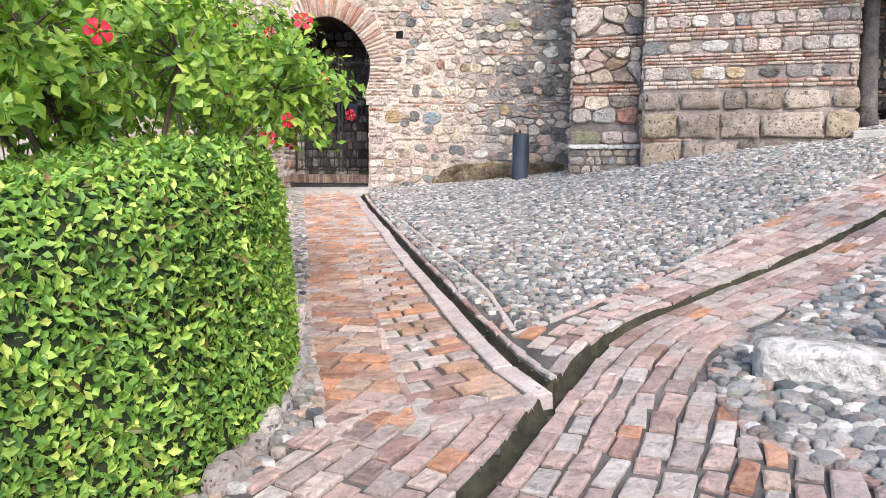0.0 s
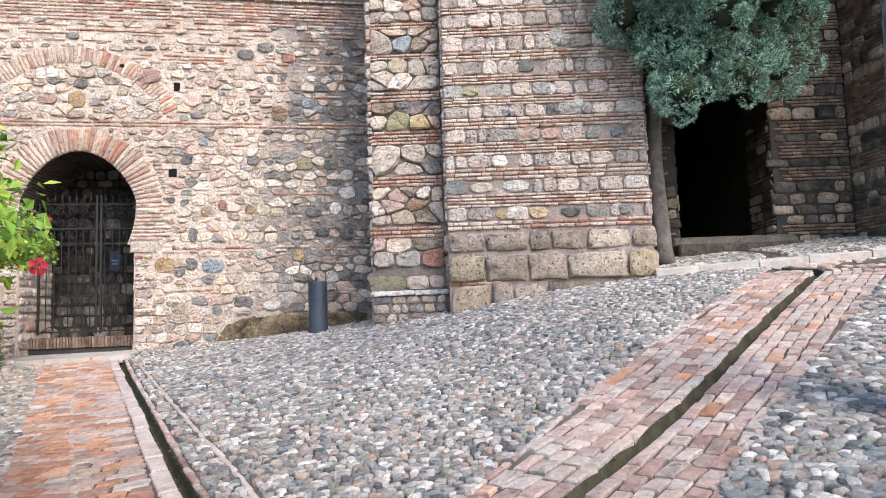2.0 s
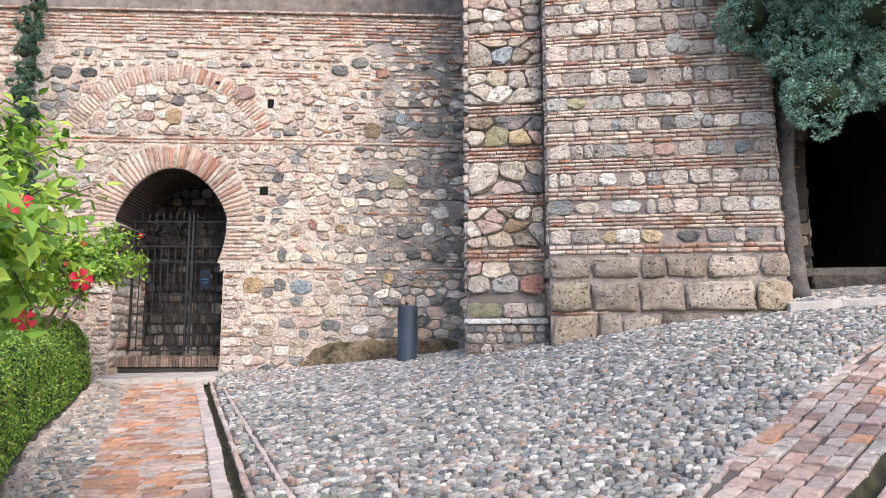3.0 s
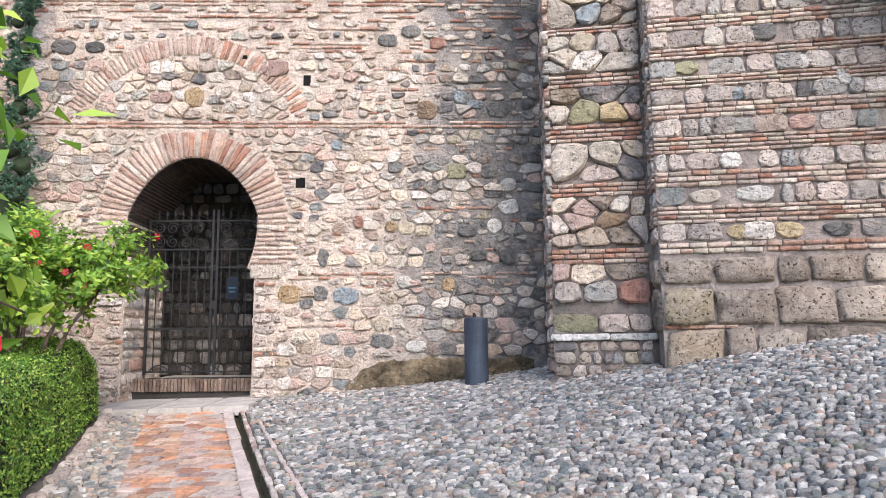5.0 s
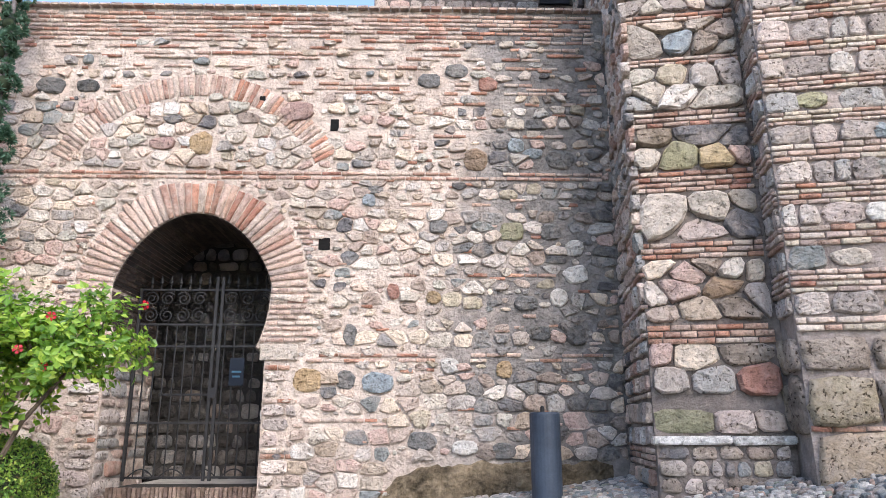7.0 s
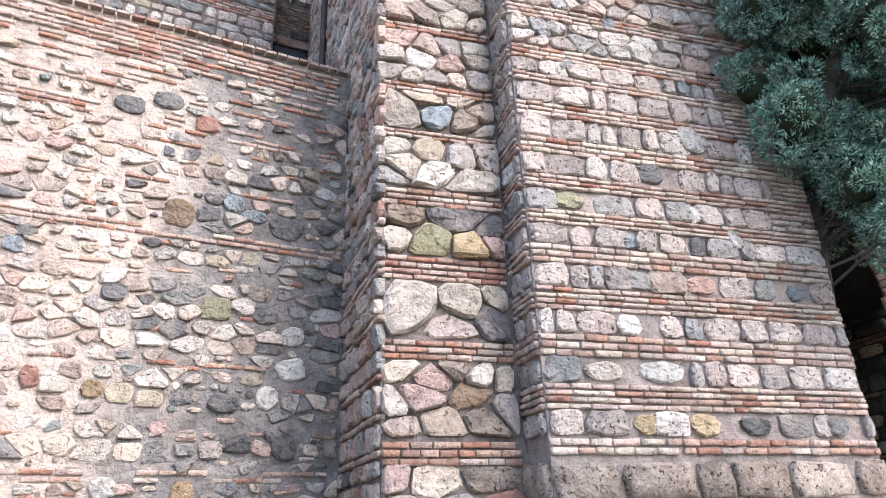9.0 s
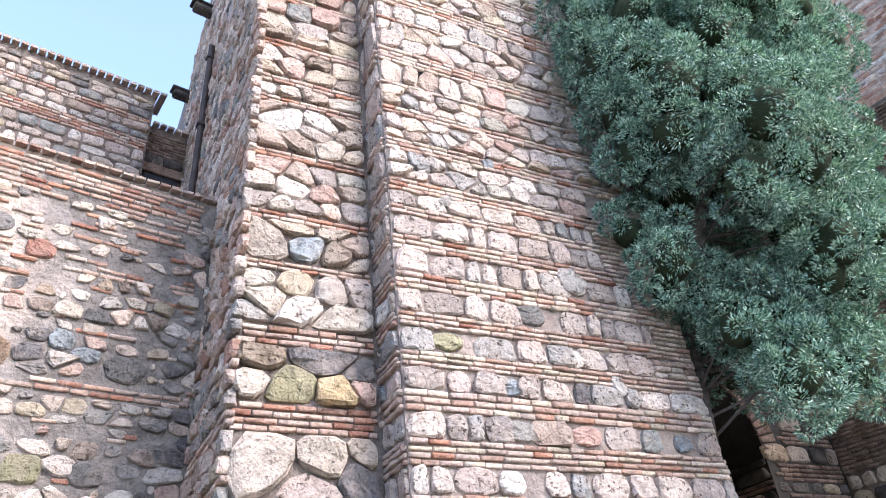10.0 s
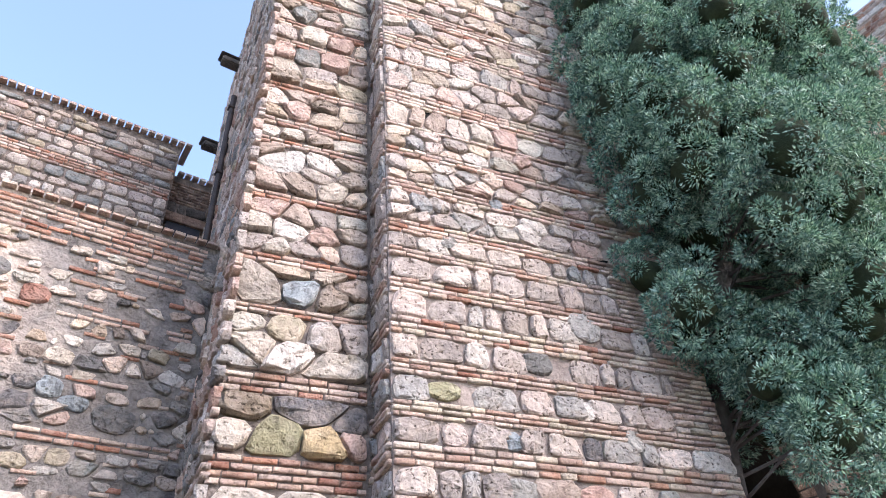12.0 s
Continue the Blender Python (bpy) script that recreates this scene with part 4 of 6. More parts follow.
def tower_masonry():
    rng = random.Random(23)
    f, W = tower_face, 2.98
    stones = Pieces("stone", mat_pale, tower, f.at(1.2, 2.2))
    bricks = Pieces("brick", mat_brick, tower, f.at(1.0, 2.6))
    blocks = Pieces("block", mat_block, tower, f.at(1.0, 0.5))

    def marked(s, z):
        return any(abs(s - x) < w * 0.5 and abs(z - y) < h * 0.6 for x, y, w, h, _ in TOWER_MARKS)
    rows, banded = list(TOWER_ROWS), []
    z = 3.86
    while z < TOWER_TOP - 0.3:
        h = rng.uniform(0.15, 0.22) if z < 4.7 else rng.uniform(0.22, 0.50)
        rows.append((z, z + h))
        z += h + (rng.choice((0.115, 0.165, 0.17)) if z < 5 else rng.choice((0.06, 0.12, 0.17, 0.25)))
    rows.sort()
    for z0, z1 in rows:
        s_end = W if not 2.9 < z0 < 5.3 else W - rng.uniform(0.35, 0.8)
        if z1 - z0 > 0.25:
            rubble_band(f, stones, 0.0, s_end, z0, z1, rng, 0.19, 0.045, [mat_pale] * 3 + [mat_cream] * 2 + [mat_rubble], TOWER_MARKS)
            banded.append((z0, z1))
            continue
        stone_row(f, stones, 0.0, s_end, z0 - 0.012, z1 + 0.014, rng, 0.25, 0.038, gap=0.012, mats=[mat_pale] * 6 + [mat_rubble], skip=marked)
        if s_end < W:
            courses(f, stones, bricks, s_end + 0.02, W, z0, z1, rng, mats=[mat_brick_pale])
    for (a0, a1), (b0, b1) in zip(rows, rows[1:]):
        if b0 - a1 > 0.04:
            courses(f, stones, bricks, 0.0, W, a1 + 0.008, b0 - 0.004, rng, mats=[mat_brick_pale] * 9 + [mat_red])
    courses(f, stones, bricks, 0.0, 1.1, 1.12, 1.25, rng, mats=[mat_brick_pale])
    courses(f, stones, bricks, 1.1, W, 1.12, 1.25, rng, mats=[mat_red, mat_brick])
    for x, y, w, h, tint in TOWER_MARKS:
        if any(a < y < b for a, b in banded):
            continue
        stones.add(*stone(f, blob(x, y, w, h, rng), 0.036, rng), mat_tint[tint])
    # big pitted blocks at the foot
    for z0, z1, w, p in ((0.79, 1.09, 0.46, 0.05), (0.36, 0.76, 0.62, 0.07), (-0.22, 0.33, 0.50, 0.06), (-0.6, -0.24, 0.6, 0.06)):
        stone_row(f, blocks, 0.0, W + 0.04, z0, z1, rng, w, p, 0.010, mats=[mat_block], cut=0.06)
    courses(f, stones, bricks, 0.0, 0.75, 0.315, 0.37, rng, mats=[mat_red])
    # the narrow sides: left step above the buttress and the right flank
    for o, turn, d, name in ((f.at(0, 0), TURN_T - 90, 0.9, "left"), (f.at(W, 0), TURN_T + 90, 2.0, "right")):
        if name == "left":
            start = f.at(0, 1.0) - f.n * d
            g = Face(start.x, start.y, TURN_T + 90, 0.0, 1.0)
        else:
            start = f.at(W, 1.0)
            g = Face(start.x, start.y, TURN_T - 90, 0.0, 1.0)
        lean = f.batter
        class Leaning:
            def __init__(self, base):
                self.base, self.n = base, base.n

            def at(self, s, z, w=0.0):
                return self.base.at(s, z, w) - f.n * lean * (z - 1.0)
        gg = Leaning(g)
        for z0, z1 in rows:
            stone_row(gg, stones, 0.0, d, z0, z1, rng, 0.24, 0.028)
        for (a0, a1), (b0, b1) in zip(rows, rows[1:]):
            if b0 - a1 > 0.04:
                courses(gg, stones, bricks, 0.0, d, a1 + 0.008, b0 - 0.004, rng)
        stone_row(gg, blocks, 0.0, d, 0.79, 1.1, rng, 0.4, 0.05, cut=0.14)
        stone_row(gg, blocks, 0.0, d, 0.3, 0.76, rng, 0.4, 0.05, cut=0.14)
    stones.build(False)
    bricks.build()
    blocks.build()
    # holes in the tower: near-black plates painting the shade inside
    bm = bmesh.new()
    for s, z, w, h in ((0.50, 6.45, 0.12, 0.16), (0.48, 4.82, 0.10, 0.10), (2.20, 4.85, 0.14, 0.14)):
        vs = [bm.verts.new(f.at(s + a * w / 2, z + b * h / 2, c)) for c in (0.004, -0.05) for a, b in ((-1, -1), (1, -1), (1, 1), (-1, 1))]
        for q in ((0, 1, 2, 3), (0, 4, 5, 1), (1, 5, 6, 2), (2, 6, 7, 3), (3, 7, 4, 0)):
            bm.faces.new([vs[i] for i in q])
    part("putlog_hole", bm, mat_hole_shade, tower)


tower_masonry()
BUTT_ROWS = [(-0.30, -0.02, "m"), (0.0, 0.20, "m"), (0.31, 0.50, "s"), (0.64, 0.85, "s"), (0.89, 1.08, "s"), (1.08, 1.27, "b"), (1.29, 1.49, "s"), (1.51, 1.69, "s"), (1.72, 1.87, "s"), (1.88, 2.05, "b"),
             (2.07, 2.53, "B"), (2.55, 2.77, "b"), (2.79, 3.04, "s"), (3.07, 3.22, "s"), (3.24, 3.41, "b"), (3.43, 3.66, "s"), (3.70, 3.92, "s"), (3.93, 4.02, "b"), (4.04, 4.42, "B"), (4.44, 4.54, "b"),
             (4.56, 4.80, "s"), (4.83, 5.14, "B"), (5.16, 5.26, "b"), (5.28, 5.50, "s"), (5.52, 5.86, "B"), (5.88, 5.98, "b")]
BUTT_MARKS = [(0.47, 2.90, 0.30, 0.26, "olive"), (0.78, 2.90, 0.30, 0.23, "yellow"), (0.72, 1.60, 0.40, 0.20, "brown"), (0.92, 0.75, 0.34, 0.20, "red"), (0.55, 4.22, 0.36, 0.28, "blue"), (0.25, 2.3, 0.55, 0.45, "pale"),
              (0.30, 5.68, 0.42, 0.34, "white"), (0.18, 4.2, 0.34, 0.42, "pale"), (0.28, 0.41, 0.34, 0.2, "olive")]


def buttress_masonry():
    rng = random.Random(31)
    f, W = butt_face, 1.10
    stones = Pieces("stone", mat_pale, buttress, f.at(0.5, 2.2), 250)
    bricks = Pieces("brick", mat_brick, buttress, f.at(0.5, 2.2), 250)
    rows = list(BUTT_ROWS)
    z = 6.0
    while z < TOWER_TOP - 0.4:
        h = rng.uniform(0.15, 0.30)
        rows.append((z, z + h, "s"))
        z += h + 0.02
        if rng.random() < 0.6:
            rows.append((z, z + 0.11, "b"))
            z += 0.13

    side_start = f.at(0, 1.0) + Vector((math.sin(radians(FLANK)), math.cos(radians(FLANK)), 0)) * 6.5
    side = Face(side_start.x, side_start.y, FLANK + 90)
    for z0, z1, kind in rows:
        if kind == "b":
            courses(f, stones, bricks, 0, W, z0, z1, rng, mats=[mat_brick, mat_brick, mat_red] if z0 > 2 else [mat_red, mat_red, mat_brick])
        elif kind == "m":
            s = 0.0
            while s < W:
                e = min(s + rng.uniform(0.2, 0.45), W)
                if rng.random() < 0.5:
                    courses(f, stones, bricks, s, e, z0, z1, rng, mats=[mat_red, mat_brick])
                else:
                    stone_row(f, stones, s, e, z0, z1, rng, 0.22, 0.03)
                s = e + 0.01
    bands = []
    for z0, z1, kind in rows:
        if kind in "sB":
            if bands and z0 - bands[-1][1] < 0.045 and z1 - bands[-1][0] < 0.62:
                bands[-1][1] = z1
            else:
                bands.append([z0, z1])
    for z0, z1 in bands:
        rubble_band(f, stones, 0, W, z0 - 0.01, z1 + 0.01, rng, rng.uniform(0.18, 0.25), 0.062, [mat_pale, mat_cream, mat_cream, mat_rubble, mat_block], BUTT_MARKS)
    # the long flank that runs back above the gate wall: rough stone
    z = -0.3
    while z < TOWER_TOP - 0.4:
        h = rng.uniform(0.14, 0.24)
        near = z < 5.6
        s0 = 5.0 if near else 0.0
        if rng.random() < 0.3:
            brick_course(side, bricks, s0, 6.5, z, 0.04, rng, 0.22, 0.03)
            z += 0.06
        else:
            stone_row(side, stones, s0, 6.5, z, z + h - 0.02, rng, 0.24, 0.04, mats=[mat_pale, mat_rubble, mat_brick])
            z += h
    stones.build(False)
    bricks.build()
    # pale ledge slab at the foot
    bm = bmesh.new()
    for a, b in ((-0.03, 0.62), (0.63, 1.14)):
        vs = [bm.verts.new(f.at(s, zz, w)) for w in (-0.1, 0.13) for s, zz in ((a, 0.205), (b, 0.215), (b, 0.285), (a, 0.28))]
        for q in ((3, 2, 1, 0), (4, 5, 6, 7), (0, 1, 5, 4), (1, 2, 6, 5), (2, 3, 7, 6), (3, 0, 4, 7)):
            bm.faces.new([vs[i] for i in q])
    bmesh.ops.bevel(bm, geom=bm.edges[:], offset=0.012, segments=2, affect="EDGES")
    part("ledge_slab", bm, mat_white, buttress, "white weathered stone ledge")
    bm = bmesh.new()
    vs = [bm.verts.new(f.at(s, zz, w)) for w in (-0.1, 0.07) for s, zz in ((0, -0.6), (1.1, -0.6), (1.1, 0.21), (0, 0.21))]
    for q in ((3, 2, 1, 0), (4, 5, 6, 7), (0, 1, 5, 4), (1, 2, 6, 5), (2, 3, 7, 6), (3, 0, 4, 7)):
        bm.faces.new([vs[i] for i in q])
    part("plinth", bm, mat_mortar_grey, buttress)


class Shifted:
    """A face moved out by some centimetres."""

    def __init__(self, base, w):
        self.base, self.w, self.n = base, w, base.n

    def at(self, s, z, w=0.0):
        return self.base.at(s, z, w + self.w)


buttress_masonry()
plinth_pieces = Pieces("stone", mat_rubble, buttress, (0.8, 12.8, 0), 80)
rp = random.Random(8)
for z0, z1 in ((-0.36, -0.2), (-0.19, -0.06), (-0.05, 0.08), (0.09, 0.2)):
    stone_row(Shifted(butt_face, 0.07), plinth_pieces, 0.0, 1.1, z0, z1, rp, 0.18, 0.025, mats=[mat_rubble, mat_pale, mat_block])
plinth_pieces.build()


# ---------------------------------------------------------------- masonry further off, one joined mesh for each wall
def rough_rows(name, face, parent, s0, s1, z0, z1, seed, brick=0.35, mats=None, skip=None, width=0.26, brick_mats=None):
    rng = random.Random(seed)
    st = Pieces(name, mat_rubble, parent, None, 0)
    z = z0
    while z < z1 - 0.05:
        if rng.random() < brick:
            for _ in range(rng.choice((1, 2, 2, 3))):
                brick_course(face, st, s0, s1, z, 0.04, rng, 0.23, 0.022, mats=brick_mats or [mat_brick, mat_brick, mat_red], skip=skip)
                z += 0.058
        else:
            h = min(rng.uniform(0.13, 0.24), z1 - z)
            stone_row(face, st, s0, s1, z, z + h - 0.015, rng, width, 0.03, mats=mats or [mat_rubble, mat_pale, mat_rubble], skip=skip)
            z += h
    st.build()


rough_rows("stone", Face(-2.65, 17.9), upper, 0, 3.0, 6.5, 9.85, 3, 0.3)
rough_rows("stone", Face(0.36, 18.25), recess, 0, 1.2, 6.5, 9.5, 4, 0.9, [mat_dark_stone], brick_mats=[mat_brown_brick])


def in_pass(s, z):
    a, b, z0, zs = PASS
    return a - 0.05 < s < b + 0.05 and z < zs or math.hypot(s - (a + b) / 2, (z - zs) / 1.2) < (b - a) / 2 + 0.28 and z >= zs


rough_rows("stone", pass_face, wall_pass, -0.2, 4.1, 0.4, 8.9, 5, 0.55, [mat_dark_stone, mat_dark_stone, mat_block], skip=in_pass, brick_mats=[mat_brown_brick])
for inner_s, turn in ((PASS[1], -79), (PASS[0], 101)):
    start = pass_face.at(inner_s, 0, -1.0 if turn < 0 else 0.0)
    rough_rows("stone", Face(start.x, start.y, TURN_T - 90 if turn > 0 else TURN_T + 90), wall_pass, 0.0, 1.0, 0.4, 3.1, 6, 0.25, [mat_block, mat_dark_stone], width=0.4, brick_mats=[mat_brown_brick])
arch = Pieces("arch_brick", mat_brown_brick, wall_pass, pass_face.at(2, 3), 60)
rr = random.Random(2)
for k in range(34):
    a0, a1 = [math.pi * (1 - q / 34) for q in (k, k + 0.8)]
    c, r0, r1 = (PASS[0] + PASS[1]) / 2, (PASS[1] - PASS[0]) / 2, (PASS[1] - PASS[0]) / 2 + 0.26
    arch.add(*slab_piece(pass_face, [(c + math.cos(a) * r, PASS[3] + math.sin(a) * r * 1.2) for a, r in ((a0, r0), (a1, r0), (a1, r1), (a0, r1))][::-1], 0.03, rr))
arch.build()
rough_rows("stone", Face(8.5, 12.75, 92.7), wall_right, 0.0, 3.1, 0.2, 7.4, 9, 0.4, [mat_block, mat_dark_stone], brick_mats=[mat_brown_brick])
rough_rows("stone", Face(14.0, 17.0, 90.0), far_tower, 0, 11.0, 7.0, 15.6, 14, 0.7, [mat_cream, mat_pale], brick_mats=[mat_brick, mat_red])
rough_rows("stone", Face(-8.6, 10.5, -74.6), side_left, 0, 4.5, 1.5, 4.0, 10, 0.85)
rough_rows("stone", Face(-9.3, 13.6, 0), turret_left, 0, 1.25, 2.5, 4.95, 12, 0.95)

# the gate arch's soffit and reveals: bricks round the opening, shade put into their colour
mat_soffit_shade = masonry("soffit_shade_brick", [(0, (0.06, 0.045, 0.04)), (0.5, (0.11, 0.08, 0.068)), (0.8, (0.045, 0.036, 0.033))], dusty=0.05, pits=0.3)
soffit = Pieces("soffit_brick", mat_soffit_shade, wall_long, (-4.3, WALL_Y, 2.2), 300)
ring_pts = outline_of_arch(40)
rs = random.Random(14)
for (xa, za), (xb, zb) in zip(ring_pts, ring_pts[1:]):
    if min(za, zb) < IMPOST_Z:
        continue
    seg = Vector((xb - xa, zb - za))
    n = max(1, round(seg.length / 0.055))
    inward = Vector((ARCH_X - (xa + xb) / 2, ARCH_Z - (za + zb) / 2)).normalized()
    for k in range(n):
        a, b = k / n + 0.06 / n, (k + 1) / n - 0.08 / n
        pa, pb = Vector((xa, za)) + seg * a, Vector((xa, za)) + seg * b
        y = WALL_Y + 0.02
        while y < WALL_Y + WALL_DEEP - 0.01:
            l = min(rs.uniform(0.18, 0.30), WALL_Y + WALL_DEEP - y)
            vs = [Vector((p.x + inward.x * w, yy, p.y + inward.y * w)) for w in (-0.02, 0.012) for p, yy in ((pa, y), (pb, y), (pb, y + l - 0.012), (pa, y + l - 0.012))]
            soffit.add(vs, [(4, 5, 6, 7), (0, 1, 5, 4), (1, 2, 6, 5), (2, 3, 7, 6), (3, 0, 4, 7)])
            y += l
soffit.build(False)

# ---------------------------------------------------------------- paving
def zone(x, y):
    """What the ground is laid with at a place."""
    if in_drain(x, y, 0.0):
        return "drain"
    if y > 13.55 + (x + 3.4) * 0.02 and -5.3 < x < -3.3:
        return "threshold"
    dr = drain_right.side(x, y)
    left = path_left.side(x, y)
    if y < 3.9 and left <= 0.05 and x < 0 and dr < 0 and hedge_foot.side(x, y) > 0.2:
        return "paver"
    if y < 14 and left < 0 and x < 0:
        return "verge" if hedge_foot.side(x, y) > 0.10 else "bed"
    dl = drain_left.side(x, y)
    if y >= 4.2 and dl < 0 and dr < 0:
        return "path"
    if dr < 0:
        if y < 5.0 and x < -0.2 and dl < 0.4 and y < 4.25:
            return "paver"
        if brick_north.side(x, y) > 0 or (y < 5.15 and x > -0.5):
            return "paver"
        if kerb_line.side(x, y) < 0 and x > 4.2 and y > 10.4:
            return "platform"
        return "cobble"
    if kerb_line.side(x, y) < 0 and x > 5 and y > 10.4:
        return "platform"
    if brick_south.side(x, y) < 0:
        return "paver"
    return "cobble"


def clear_of_walls(x, y):
    if y > 14.33:
        return False
    for f, w in ((tower_face, 2.98), (butt_face, 1.2)):
        r = Vector((x, y, 0)) - f.at(0, ground(x, y))
        if -0.05 < r.dot(f.u) < w + 0.05 and r.dot(f.n) < 0.10:
            return False
    r = Vector((x, y, 0)) - pass_face.at(0, 0)
    return r.dot(pass_face.n) > 0.05 and x < 8.3


def pebble(x, y, a, b, turn, high, rng, lift=0.0):
    p, n = ground_frame(x, y)
    t = Vector((math.cos(turn), math.sin(turn), 0))
    t = (t - n * t.dot(n)).normalized()
    q = n.cross(t)
    k = 7
    wob = [rng.uniform(0.85, 1.12) for _ in range(k)]
    verts = []
    for r, h in ((1.0, -0.03), (0.95, high * 0.55), (0.74, high * 0.95)):
        for i in range(k):
            c = i / k * 2 * math.pi
            verts.append(p + n * (h + lift) + t * (math.cos(c) * a * r * wob[i]) + q * (math.sin(c) * b * r * wob[i]))
    verts.append(p + n * (high * rng.uniform(0.95, 1.1) + lift))
    faces = [(j * k + i, j * k + (i + 1) % k, (j + 1) * k + (i + 1) % k, (j + 1) * k + i) for j in range(2) for i in range(k)]
    faces += [(2 * k + i, 2 * k + (i + 1) % k, 3 * k) for i in range(k)]
    return verts, faces


def cobbles():
    rng = random.Random(41)
    stones = Pieces("pebble", mat_pebble, pavement, (-0.2, 7.6, -0.9))
    big = Pieces("large_pebble", mat_pebble, pavement, (1.4, 4.9, -1.0))
    y, row = 1.0, 0
    while y < 14.5:
        step = 0.067
        x = -5.6 + (row % 2) * step / 2
        while x < 8.3:
            px, py = x + rng.uniform(-0.024, 0.024), y + rng.uniform(-0.020, 0.020)
            if clear_of_walls(px, py):
                z = zone(px, py)
                if z in ("cobble", "verge", "platform") and abs(strip_line.side(px, py)) > 0.045 and not in_drain(px, py, 0.085):
                    south = z == "cobble" and drain_right.side(px, py) > 0
                    if south:
                        if rng.random() < 0.93:
                            s = rng.uniform(0.034, 0.064)
                            big.add(*pebble(px, py, s, s * rng.uniform(0.6, 0.9), rng.uniform(-1.5, 1.5), rng.uniform(0.006, 0.024), rng))
                    else:
                        s = rng.uniform(0.026, 0.048)
                        stones.add(*pebble(px, py, s, s * rng.uniform(0.55, 0.85), rng.uniform(-1.2, 0.9), rng.uniform(0.006, 0.024), rng, 0.10 if z == "platform" else -0.004), mat_pebble_warm if rng.random() < (0.45 if z == "verge" else 0.06) else None)
            x += step
        y += 0.054
        row += 1
    stones.build()
    big.build()


def ground_brick(c, t, l, w, rng, deep=0.05, lift=0.0):
    p, n = ground_frame(c.x, c.y)
    u = Vector((t.x, t.y, 0))
    u = (u - n * u.dot(n)).normalized()
    v = n.cross(u)
    up = lift + rng.uniform(-0.008, 0.006)
    tilt_u, tilt_v = rng.uniform(-0.03, 0.03), rng.uniform(-0.03, 0.03)
    verts = []
    j = [rng.uniform(-0.010, 0.006) for _ in range(8)]
    for inset, h in ((0.0, -deep), (0.0, -0.008), (0.009, 0.0)):
        for i, (a, b) in enumerate(((-1, -1), (1, -1), (1, 1), (-1, 1))):
            du, dv = a * (l / 2 - inset + j[i]), b * (w / 2 - inset + j[i + 4])
            verts.append(p + n * (h + up + (du * tilt_u + dv * tilt_v if h > -0.03 else 0)) + u * du + v * dv)
    faces = [(8, 9, 10, 11)]
    for r in range(2):
        for i in range(4):
            faces.append((r * 4 + i, r * 4 + (i + 1) % 4, r * 4 + 4 + (i + 1) % 4, r * 4 + 4 + i))
    return verts, faces


